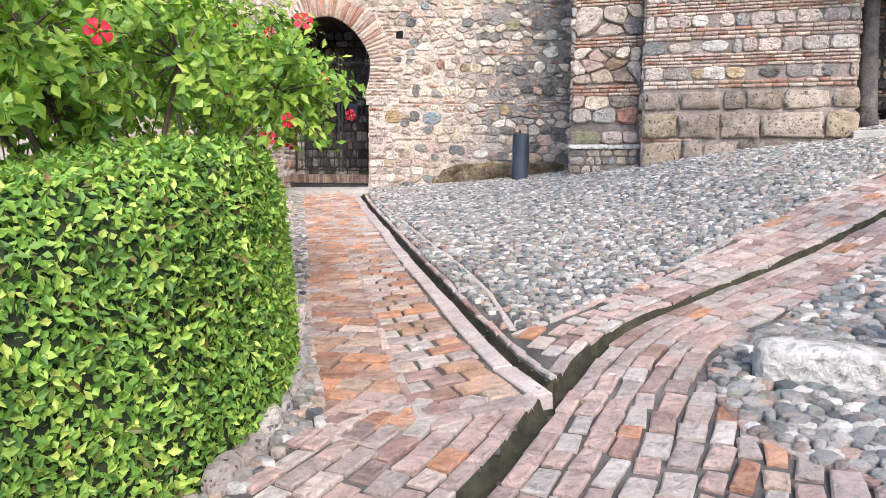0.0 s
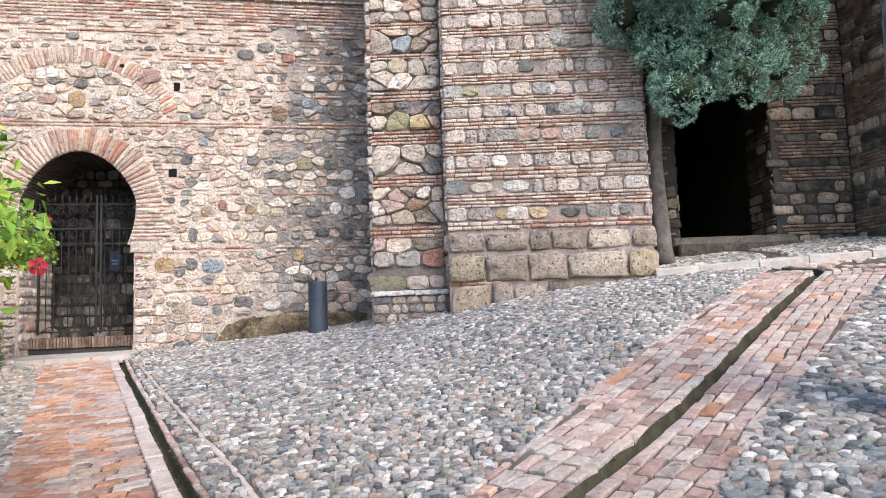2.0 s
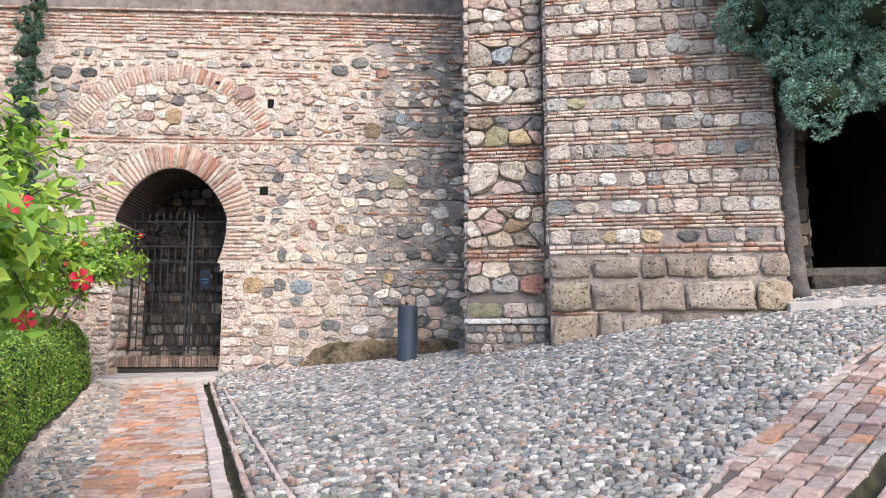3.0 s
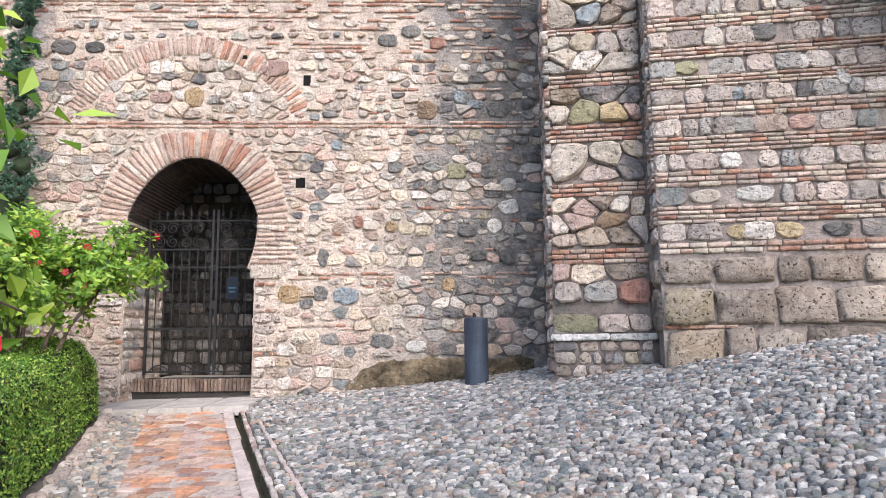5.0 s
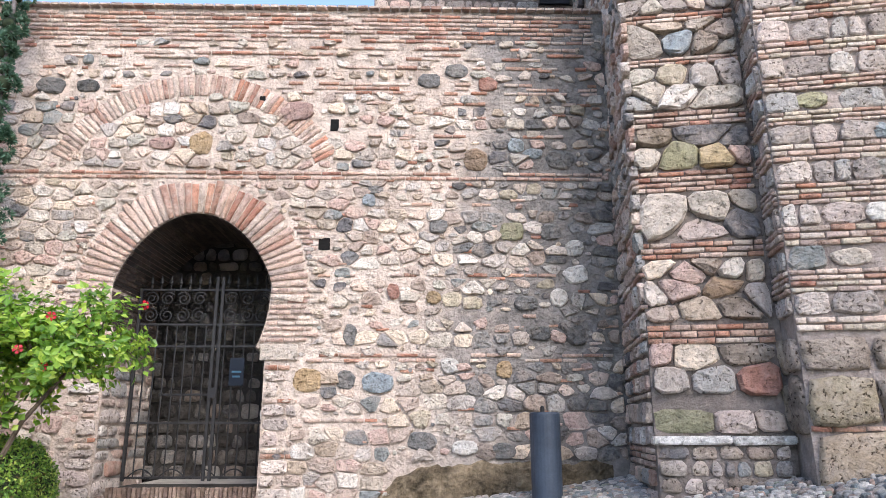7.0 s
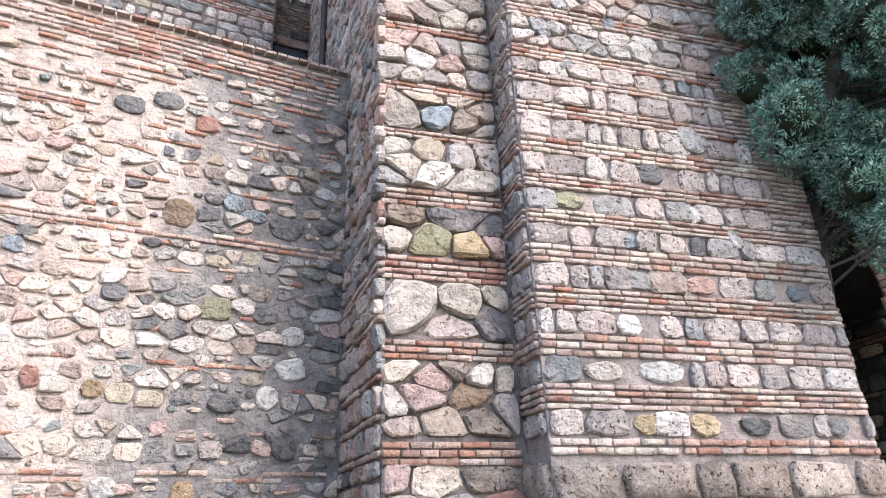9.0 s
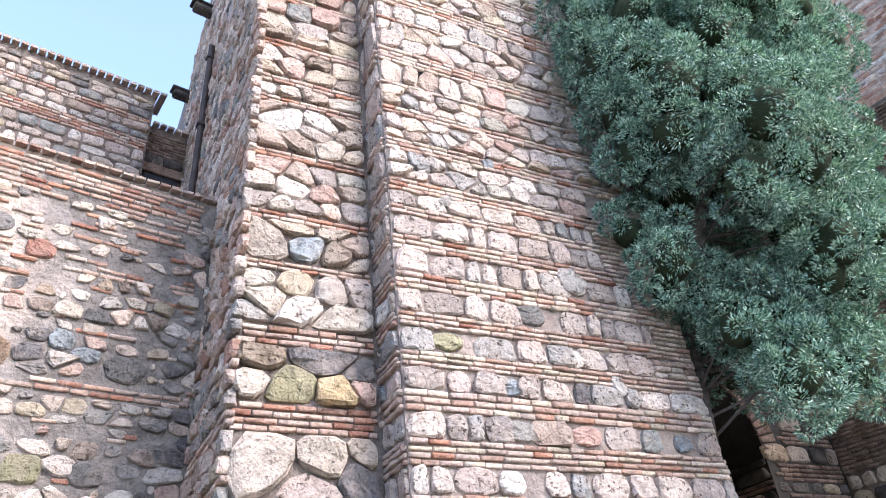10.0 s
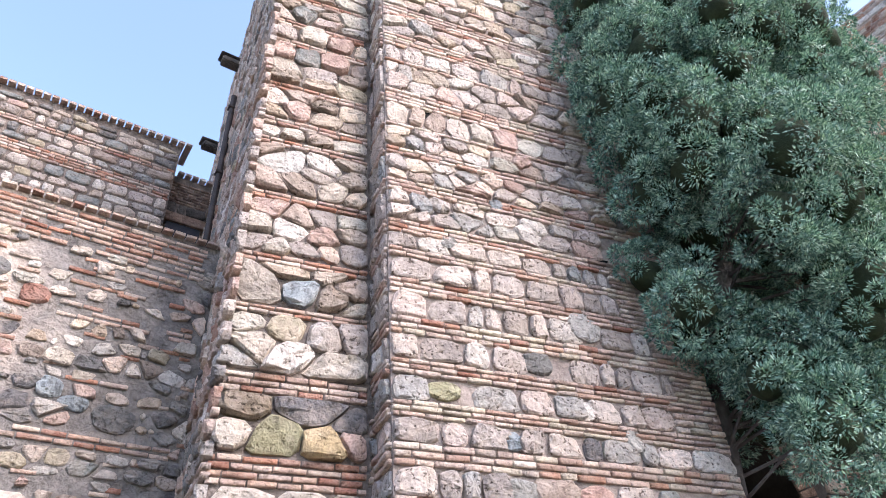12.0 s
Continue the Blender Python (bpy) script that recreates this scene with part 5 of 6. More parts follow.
def path_paving():
    rng = random.Random(43)
    bricks = Pieces("paving_brick", mat_paver_red, pavement, (-1.5, 6.2, -1.2))
    d0 = 2.9
    n = 68
    for k in range(n):
        f = k / n
        A = path_left.at(d0 + (path_left.length - d0) * f)[0]
        M = path_mid.at(0.75 + (path_mid.length - 0.75) * f)[0]
        B = drain_left.at(drain_left.length * f, -0.17)[0]
        pitch = drain_left.length / n
        for a, b, red in ((A, M, True), (M, B, False)):
            w = (b - a).length
            m = max(1, round(w / 0.25))
            cuts = [0.0] + sorted((i + (0.28 if k % 2 else -0.12) + rng.uniform(-0.1, 0.1)) / m for i in range(1, m)) + [1.0]
            if k % 2:
                cuts.insert(1, cuts[1] * 0.4)
            for c0, c1 in zip(cuts, cuts[1:]):
                p0, p1 = a.lerp(b, c0), a.lerp(b, c1)
                l = (p1 - p0).length
                if l < 0.05:
                    continue
                bricks.add(*ground_brick((p0 + p1) / 2, (p1 - p0).normalized(), l - 0.018, pitch * rng.uniform(0.80, 0.92), rng), mat_paver_red if rng.random() < (0.68 if red else 0.42) else mat_paver)
    bricks.build(False)
    # edge courses: left rim of the path, the middle joint, the strip in the cobbles and the drain's rims
    rims = Pieces("edging_brick", mat_paver, pavement, (-0.9, 6.0, -1.1), 300)

    def along(line, off, l, w, d0, d1, mat, deep=0.06, lift=0.0, only=None):
        d = d0
        while d < d1:
            ll = l * rng.uniform(0.8, 1.2)
            p, t = line.at(d + ll / 2, off)
            if only is None or only(p.x, p.y):
                rims.add(*ground_brick(p, t, ll - 0.008, w, rng, deep, lift), mat)
            d += ll
    along(path_left, 0.0, 0.20, 0.05, 2.4, path_left.length, mat_paver)
    along(path_mid, 0.0, 0.20, 0.05, 0.8, path_mid.length, mat_paver)
    along(strip_line, 0.0, 0.22, 0.045, 0, strip_line.length, mat_strip, 0.06, -0.006)
    off_right = lambda x, y: abs(drain_right.side(x, y)) > 0.10
    along(drain_left, DRAIN_L + 0.028, 0.21, 0.05, 0.0, drain_left.length, mat_paver, 0.13, 0.004, off_right)
    along(drain_left, -DRAIN_L - 0.065, 0.5, 0.12, 0.0, drain_left.length, mat_strip, 0.13, 0.0, off_right)
    off_left = lambda x, y: y < 4.0 or abs(drain_left.side(x, y)) > 0.10
    along(drain_right, DRAIN_R + 0.04, 0.24, 0.085, 0.0, drain_right.length - 2.75, mat_paver, 0.13, 0.0)
    along(drain_right, -DRAIN_R - 0.04, 0.24, 0.085, 0.0, drain_right.length - 2.75, mat_paver, 0.13, 0.0, off_left)
    along(brick_south, 0.0, 0.2, 0.06, 0.3, brick_south.length - 1.0, mat_paver)
    along(brick_north, 0.0, 0.2, 0.05, 0.0, brick_north.length, mat_paver)
    rims.build(False)
    wide = Pieces("drain_paving_brick", mat_paver, pavement, (0.3, 4.8, -1.1))
    for sgn in (-1, 1):
        o = DRAIN_R + 0.09
        row = 0
        while o < 2.7:
            d = rng.uniform(0, 0.2)
            w = rng.uniform(0.10, 0.135)
            while d < drain_right.length - 2.0:
                l = rng.uniform(0.12, 0.25)
                p, t = drain_right.at(d + l / 2, sgn * (o + w / 2))
                if zone(p.x, p.y) == "paver" and clear_of_walls(p.x, p.y) and all(zone(*(p + t * e + Vector((t.y, -t.x)) * g)) == "paver" for e, g in ((l * 0.25, 0), (-l * 0.25, 0), (0, w * 0.25), (0, -w * 0.25))):
                    if not (p.y > 3.9 and abs(drain_left.side(p.x, p.y)) < 0.16):
                        wide.add(*ground_brick(p + Vector((rng.uniform(-.006, .006), rng.uniform(-.006, .006))), (Matrix.Rotation(rng.gauss(0, 0.05), 2) @ t), l - 0.014, (w - 0.011) * rng.uniform(0.9, 1.04), rng), rng.choice((mat_paver,) * 9 + (mat_paver_red,)))
                d += l
            o += w
            row += 1
    wide.build(False)
    # mossy channel of each drain
    for line, half, name, d0, d1 in ((drain_left, DRAIN_L, "drain_channel", 0.1, drain_left.length), (drain_right, DRAIN_R, "drain_channel", 0.0, drain_right.length), (drain_right, DRAIN_R, "landing_channel", drain_right.length - 1.5, drain_right.length)):
        vs, fs = [], []
        n = int((d1 - d0) / 0.08)
        for k in range(n + 1):
            d = d0 + (d1 - d0) * k / n
            for o, h in ((-half - 0.004, -0.018), (-half + 0.006, -0.03), (-half * 0.7, -0.085), (half * 0.7, -0.09), (half - 0.006, -0.03), (half + 0.004, -0.018)):
                p, t = line.at(d, o)
                w = noise.noise(Vector((p.x * 9, p.y * 9, h * 20))) * 0.008
                vs.append((p.x, p.y, ground(p.x, p.y) + (0.092 + h * 0.1 if name == "landing_channel" else h + w)))
        for k in range(n):
            for j in range(5):
                fs.append((k * 6 + j, k * 6 + 6 + j, k * 6 + 7 + j, k * 6 + 1 + j))
        mesh_object(name, vs, fs, mat_mud, pavement, True)


def platform_and_kerb():
    vs, fs, idx = [], [], {}
    step = 0.12
    for j in range(int(5.0 / step)):
        for i in range(int(4.6 / step)):
            x, y = 4.1 + i * step, 10.3 + j * step
            if kerb_line.side(x + step / 2, y + step / 2) > -0.06:
                continue
            q = []
            for a, b in ((0, 0), (1, 0), (1, 1), (0, 1)):
                key = (i + a, j + b)
                if key not in idx:
                    idx[key] = len(vs)
                    xx, yy = x + a * step, y + b * step
                    vs.append((xx, yy, ground(xx, yy) + 0.085))
                q.append(idx[key])
            fs.append(tuple(q))
    tag_structure(mesh_object("pavement_platform", vs, fs, mat_bed, smooth=True), "raised cobbled landing behind a pale kerb", "pavement")
    rng = random.Random(3)
    kerb = tag_structure(new("kerb"), "pale worn kerb stones at the landing", "kerb")
    d = 0.0
    while d < kerb_line.length:
        l = rng.uniform(0.55, 0.85)
        p, t = kerb_line.at(d + l / 2)
        vv, ff = ground_brick(p, t, l - 0.015, 0.26, rng, 0.25, 0.10)
        mesh_object("kerb_stone", vv, ff, mat_kerb, kerb, False, sum(vv, Vector()) / len(vv))
        d += l
    # two steps into the passage
    for k in range(2):
        bm = bmesh.new()
        vs = [bm.verts.new(pass_face.at(s, z, w)) for w in (-1.0, 0.42 - 0.30 * k) for s, z in ((PASS[0] - 0.15, 0.3), (PASS[1] + 0.25, 0.3), (PASS[1] + 0.25, 0.92 + 0.14 * k), (PASS[0] - 0.15, 0.92 + 0.14 * k))]
        for q in ((3, 2, 1, 0), (4, 5, 6, 7), (0, 1, 5, 4), (1, 2, 6, 5), (2, 3, 7, 6), (3, 0, 4, 7)):
            bm.faces.new([vs[i] for i in q])
        bmesh.ops.bevel(bm, geom=bm.edges[:], offset=0.02, segments=2, affect="EDGES")
        tag_structure(part("step_%d" % (k + 1), bm, mat_dark_stone), "worn dark stone step at the passage", "step")


# ---------------------------------------------------------------- gate
def thing(name, label, category, at=(0, 0, 0), group="", kind=""):
    ob = new(name)
    ob.location = at
    return tagged(ob, label, category, group, kind)


def spiral(cx, cz, r, y, turns=1.6, flip=1, n=22, start=0.0):
    return [(cx + flip * math.cos(start + k / n * turns * 2 * math.pi) * r * (1 - 0.82 * k / n), y, cz + math.sin(start + k / n * turns * 2 * math.pi) * r * (1 - 0.82 * k / n)) for k in range(n + 1)]


def iron_gate():
    y = 15.02
    x0, x1, zb, zt = ARCH_X - JAMB + 0.06, ARCH_X + JAMB - 0.05, -0.22, 1.98
    mid = -4.17
    gate = thing("iron_gate", "black wrought-iron gate with scrolls, closed in the arch", "gate", (ARCH_X, y, zb))

    def add(name, make, label=""):
        bm = bmesh.new()
        make(bm)
        bm.transform(Matrix.Translation((-ARCH_X, -y, -zb)))
        return part(name, bm, mat_iron, gate, label)
    for x in (x0, mid - 0.035, mid + 0.035, x1):
        add("stile", lambda bm, x=x: add_box(bm, (x - 0.018, y - 0.018, zb), (x + 0.018, y + 0.018, zt + (0.16 if abs(x - mid) < 0.1 else 0.02)), 0.004))
    for z, a, b in ((zb + 0.04, x0, x1), (zt, x0, x1), (zt - 0.42, x0, x1), (1.30, x0, x1), (0.42, x0, x1), (0.74, mid - 0.62, mid)):
        add("rail", lambda bm, z=z, a=a, b=b: add_box(bm, (a, y - 0.012, z - 0.012), (b, y + 0.012, z + 0.012), 0.003))
    n = 14
    for k in range(1, n):
        x = x0 + (x1 - x0) * k / n
        if abs(x - mid) < 0.05:
            continue
        add("bar", lambda bm, x=x: add_tube(bm, [(x, y, zb + 0.03), (x, y, zt - 0.42)], 0.009, 6))
        add("spike", lambda bm, x=x: add_tube(bm, [(x, y, zt), (x, y, zt + 0.06), (x, y, zt + 0.08), (x, y, zt + 0.18)], [0.009, 0.009, 0.024, 0.002], 6))
    k = 0
    for row in (0, 1):
        z = zt - 0.11 - row * 0.20
        x = x0 + 0.13
        while x < x1 - 0.05:
            if abs(x - mid) > 0.11:
                add("scroll", lambda bm, x=x, z=z, k=k: add_tube(bm, spiral(x, z, 0.088, y, 1.7, 1 if k % 2 else -1, 22, 0.6 + row), 0.009, 5))
            k += 1
            x += 0.19
    for k in range(4):
        x = x0 + 0.2 + k * 0.35
        add("foot_curl", lambda bm, x=x: add_tube(bm, [(x - 0.16 + 0.32 * q / 10, y, zb + 0.03 + 0.10 * math.sin(q / 10 * math.pi)) for q in range(11)], 0.008, 5))
    add("lock_box", lambda bm: add_box(bm, (mid - 0.02, y - 0.03, 0.70), (mid + 0.05, y + 0.02, 0.82), 0.006))
    # notice on the gate
    sign = thing("notice_plate", "small dark blue notice plate hung on the gate", "sign", (-3.9, y - 0.03, 1.0))
    bm = bmesh.new()
    add_box(bm, (-0.085, -0.006, -0.16), (0.085, 0.006, 0.16), 0.004)
    part("plate", bm, mat_plate, sign)
    for k, w in enumerate((0.055, 0.045)):
        bm = bmesh.new()
        add_box(bm, (-w, -0.010, -0.01 - k * 0.055), (w, -0.0065, 0.012 - k * 0.055))
        part("text_bar", bm, mat_ink, sign)


mat_plate = plain("navy_plate", (0.006, 0.009, 0.016), (0.010, 0.014, 0.024), 4, 40, 0.4, 0.1, 0.002)
mat_ink = plain("pale_blue_print", (0.035, 0.09, 0.14), (0.05, 0.12, 0.18), 4, 40, 0.5, 0.1, 0.002)


def gate_surroundings():
    rng = random.Random(51)
    # dark mortar and stones stand in for the court's deep shade
    court = tag_structure(box_mesh("wall_court", [(-7.2, 16.55), (-1.6, 16.55), (-1.6, 16.95), (-7.2, 16.95)], -1.0, 5.2, mat_mortar_dark), "rubble wall of the inner court, coloured dark for its shade", "wall")
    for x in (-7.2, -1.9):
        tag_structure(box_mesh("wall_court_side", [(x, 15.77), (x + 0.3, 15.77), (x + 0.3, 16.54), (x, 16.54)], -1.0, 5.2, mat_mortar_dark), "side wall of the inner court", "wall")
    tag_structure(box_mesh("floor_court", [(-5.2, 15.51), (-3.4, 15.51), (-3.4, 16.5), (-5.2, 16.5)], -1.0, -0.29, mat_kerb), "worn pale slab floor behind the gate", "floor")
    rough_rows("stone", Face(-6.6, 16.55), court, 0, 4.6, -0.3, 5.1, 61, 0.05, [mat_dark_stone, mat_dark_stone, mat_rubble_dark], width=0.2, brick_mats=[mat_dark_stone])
    # step of upright bricks and the grey threshold slabs
    step = thing("gate_step", "low step of upright bricks under the gate", "step", (ARCH_X, 14.8, -0.5))
    bm = bmesh.new()
    add_box(bm, (-0.86, -0.05, -0.3), (0.86, 0.7, 0.22), 0.01)
    part("core", bm, mat_mortar_dark, step)
    x = -0.85
    while x < 0.84:
        w = rng.uniform(0.042, 0.055)
        bm = bmesh.new()
        add_box(bm, (x, -0.085, 0.06), (x + w - 0.01, -0.03, 0.235 + rng.uniform(-0.006, 0.006)), 0.005)
        part("brick", bm, mat_brown_brick, step)
        x += w
    for a, b in ((-5.25, -4.5), (-4.49, -3.85), (-3.84, -3.28)):
        bm = bmesh.new()
        z0, z1 = ground(a, 13.9), ground(b, 13.9)
        vs = [bm.verts.new((x, y, z)) for x, y, z in ((a, 13.62, z0 - 0.1), (b, 13.60, z1 - 0.1), (b, 14.72, z1 - 0.1), (a, 14.72, z0 - 0.1), (a, 13.62, z0 + 0.02), (b, 13.60, z1 + 0.02), (b, 14.72, z1 + 0.06), (a, 14.72, z0 + 0.06))]
        for q in ((3, 2, 1, 0), (4, 5, 6, 7), (0, 1, 5, 4), (1, 2, 6, 5), (2, 3, 7, 6), (3, 0, 4, 7)):
            bm.faces.new([vs[i] for i in q])
        bmesh.ops.bevel(bm, geom=bm.edges[:], offset=0.012, segments=2, affect="EDGES")
        tagged(part("threshold_slab", bm, mat_kerb), "worn grey stone slab before the gate", "slab", "gate threshold")




def bollard():
    x, y = -0.5, 13.76
    z = ground(x, y) - 0.01
    b = thing("bollard", "slate-blue cylindrical metal bollard with a domed cap", "bollard", (x, y, z))
    bm = bmesh.new()
    prof = [(0.150, 0.0), (0.150, 0.84), (0.146, 0.855), (0.125, 0.862)]
    rings = [[bm.verts.new((math.cos(k / 28 * 2 * math.pi) * r, math.sin(k / 28 * 2 * math.pi) * r, h - 0.04)) for k in range(28)] for r, h in prof]
    for r0, r1 in zip(rings, rings[1:]):
        for k in range(28):
            bm.faces.new((r0[k], r0[(k + 1) % 28], r1[(k + 1) % 28], r1[k]))
    bm.faces.new(rings[-1])
    part("post", bm, mat_bollard, b)
    bm = bmesh.new()
    add_tube(bm, [(-0.02, 0, 0.82), (-0.02, 0, 0.87), (-0.02, 0, 0.885)], [0.022, 0.02, 0.008], 10)
    part("cap_pin", bm, mat_iron, b)


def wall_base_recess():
    """The dark moss-grown hollow at the foot of the wall beside the bollard, drawn as a lumpy brown sheet."""
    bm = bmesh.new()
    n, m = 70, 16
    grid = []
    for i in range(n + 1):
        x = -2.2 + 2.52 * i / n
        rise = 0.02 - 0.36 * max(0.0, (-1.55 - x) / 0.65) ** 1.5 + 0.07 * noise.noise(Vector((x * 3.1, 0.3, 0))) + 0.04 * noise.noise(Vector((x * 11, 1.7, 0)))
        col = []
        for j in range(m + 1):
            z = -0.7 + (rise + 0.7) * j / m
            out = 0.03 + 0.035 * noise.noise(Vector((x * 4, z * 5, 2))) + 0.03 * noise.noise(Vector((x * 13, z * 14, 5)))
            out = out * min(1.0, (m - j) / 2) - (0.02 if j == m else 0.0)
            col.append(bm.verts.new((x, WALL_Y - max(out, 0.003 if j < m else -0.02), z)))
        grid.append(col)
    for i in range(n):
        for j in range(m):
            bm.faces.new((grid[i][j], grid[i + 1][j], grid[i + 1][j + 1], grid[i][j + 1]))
    part("mossy_footing", bm, mat_moss, wall_long, "lumpy brown footing with moss")


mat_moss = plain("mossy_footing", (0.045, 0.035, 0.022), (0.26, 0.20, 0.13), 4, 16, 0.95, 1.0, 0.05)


# ---------------------------------------------------------------- planting
def leaf_mesh(name, centres, outs, length, width, mat, parent, seed, droop=0.3, spread=0.8, flat=False, needle=False):
    """Many small folded leaves: each at a centre, pointing roughly outwards."""
    rng = np.random.default_rng(seed)
    c, o = np.array(centres, float), np.array(outs, float)
    n = len(c)
    if flat:
        o = o + rng.normal(0, spread * 0.5, (n, 3))
        d = np.cross(o, rng.normal(0, 1, (n, 3)))
        d /= np.linalg.norm(d, axis=1)[:, None] + 1e-9
        d = d + o * 0.25
    else:
        d = o + rng.normal(0, spread, (n, 3))
    d[:, 2] -= droop * rng.random(n)
    d /= np.linalg.norm(d, axis=1)[:, None] + 1e-9
    side = np.cross(d, o if flat else rng.normal(0, 1, (n, 3)))
    side /= np.linalg.norm(side, axis=1)[:, None] + 1e-9
    up = np.cross(side, d)
    l = (length * rng.uniform(0.65, 1.25, n))[:, None]
    w = (width * rng.uniform(0.7, 1.2, n))[:, None]
    if needle:
        v = np.stack([c - side * w * 0.5, c + side * w * 0.5, c + d * l], 1).reshape(-1, 3)
        return mesh_object(name, v.tolist(), np.arange(n * 3).reshape(-1, 3).tolist(), mat, parent)
    v = np.stack([c, c + d * l * 0.45 + side * w * 0.5 + up * w * 0.18, c + d * l, c + d * l * 0.45 - side * w * 0.5 + up * w * 0.18], 1).reshape(-1, 3)
    i = np.arange(n) * 4
    f = np.concatenate([np.stack([i, i + 1, i + 2], 1), np.stack([i, i + 2, i + 3], 1)])
    return mesh_object(name, v.tolist(), f.tolist(), mat, parent)


def hedge():
    h = thing("box_hedge", "clipped green box hedge along the brick path", "hedge", (0, 0, 0))
    n = 120
    prof = [(0.05, 0.0), (0.02, 0.25), (0.0, 0.6), (-0.03, 0.82), (-0.14, 0.96), (-0.34, 1.0), (-0.75, 1.0), (-1.05, 0.95), (-1.15, 0.6), (-1.15, 0.0)]
    vs, fs = [], []
    rng = random.Random(77)
    for k in range(n + 1):
        d = hedge_foot.length * k / n
        foot, t = hedge_foot.at(d)
        high = 1.24 - 0.34 * min(max((foot.y - 4.5) / 3.0, 0), 1)
        endk = min(1.0, (n - k) / 5 + 0.35)
        for o, z in prof:
            p = foot + Vector((t.y, -t.x)) * (o - 0.02 - (0.12 if foot.y > 6 else 0.0))
            w = noise.noise(Vector((p.x * 2.2, p.y * 2.2, z * 2.5))) * 0.05
            vs.append((p.x + t.y * w, p.y - t.x * w, ground(foot.x, foot.y) + 0.02 + z * high * (0.9 + 0.1 * endk) + (w if z > 0.5 else 0)))
    m = len(prof)
    for k in range(n):
        for j in range(m - 1):
            fs.append((k * m + j, k * m + j + 1, (k + 1) * m + j + 1, (k + 1) * m + j))
    fs.append(tuple(range(m)))
    fs.append(tuple(range(n * m, n * m + m))[::-1])
    # solid dark body: the hedge's inner shade put into colour
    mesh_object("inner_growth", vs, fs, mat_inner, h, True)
    cs, os_, near_c, near_o = [], [], [], []
    for f in fs[:-2] + [fs[-1]]:
        p = [Vector(vs[i]) for i in f]
        if len(p) > 4:
            c = sum(p, Vector()) / len(p)
            nrm = Vector((-0.25, 1, 0)).normalized()
            for _ in range(900):
                a, b, e = rng.sample(range(len(p)), 3)
                r1, r2 = sorted((rng.random(), rng.random()))
                cs.append(p[a] * r1 + p[b] * (r2 - r1) + p[e] * (1 - r2) + nrm * 0.01)
                os_.append(nrm)
            continue
        nrm = (p[1] - p[0]).cross(p[3] - p[0])
        area = nrm.length
        if area < 1e-6:
            continue
        nrm.normalize()
        mid = (p[0] + p[2]) / 2
        c_line = hedge_foot.side(mid.x, mid.y)
        if nrm.z < 0:
            nrm = -nrm
        if abs(nrm.z) < 0.5:
            q = hedge_foot.side(mid.x + nrm.x * 0.1, mid.y + nrm.y * 0.1)
            if (q > c_line) != (c_line > -0.6):
                nrm = -nrm
        near = mid.y < 6.2
        for _ in range(int(area * (4200 if near else 3600))):
            u, v = rng.random(), rng.random()
            q = p[0].lerp(p[1], u).lerp(p[3].lerp(p[2], u), v) + nrm * rng.uniform(-0.02, 0.035)
            (near_c if near else cs).append(q)
            (near_o if near else os_).append(nrm)
    leaf_mesh("leaves", near_c, near_o, 0.048, 0.028, mat_hedge, h, 1, 0.0, 0.9, True)["label"] = "small glossy green leaves"
    leaf_mesh("leaves", cs, os_, 0.036, 0.021, mat_hedge, h, 2, 0.0, 0.9, True)
    # low kerb of rough pale stones at its foot
    kb = Pieces("verge_stone", mat_pale, pavement, (-2, 5, -1.2), 90)
    d = 2.2
    while d < hedge_foot.length - 0.1:
        l = rng.uniform(0.14, 0.30)
        p, t = hedge_foot.at(d + l / 2, 0.07 + rng.uniform(-0.02, 0.02))
        kb.add(*pebble(p.x, p.y, l * 0.55, rng.uniform(0.05, 0.085), math.atan2(t.y, t.x), rng.uniform(0.04, 0.09), rng))
        d += l
    kb.build(False)


def flower_parts(parent, at, face, size, rng):
    """An open hibiscus: five ruffled petals round a long stamen."""
    face = Vector(face).normalized()
    m = Matrix.Translation(at) @ face.to_track_quat("Z", "Y").to_matrix().to_4x4() @ Matrix.Rotation(rng.uniform(0, 6), 4, "Z")
    vs, fs = [], []
    for k in range(5):
        a = k / 5 * 2 * math.pi
        base = len(vs)
        for r, half, z in ((0.08, 0.10, 0.0), (0.45, 0.42, 0.16), (0.85, 0.56, 0.22), (1.05, 0.34, 0.12)):
            for q in (-1, 0, 1):
                b = a + q * half * (0.9 if r > 0.1 else 0.5)
                vs.append(m @ Vector((math.cos(b) * r * size, math.sin(b) * r * size, (z + (0.09 if q else 0.0) + rng.uniform(-0.05, 0.05)) * size)))
        for r in range(3):
            for q in range(2):
                i = base + r * 3 + q
                fs.append((i, i + 1, i + 4, i + 3))
    fl = mesh_object("flower", vs, fs, mat_petal, parent, True)
    fl["label"] = "open red hibiscus flower"
    bm = bmesh.new()
    add_tube(bm, [m @ Vector((0, 0, 0)), m @ Vector((0.1 * size, 0, 0.6 * size)), m @ Vector((0.2 * size, 0, 0.95 * size))], [0.05 * size, 0.04 * size, 0.08 * size], 5)
    st = part("stamen", bm, mat_stamen, fl)


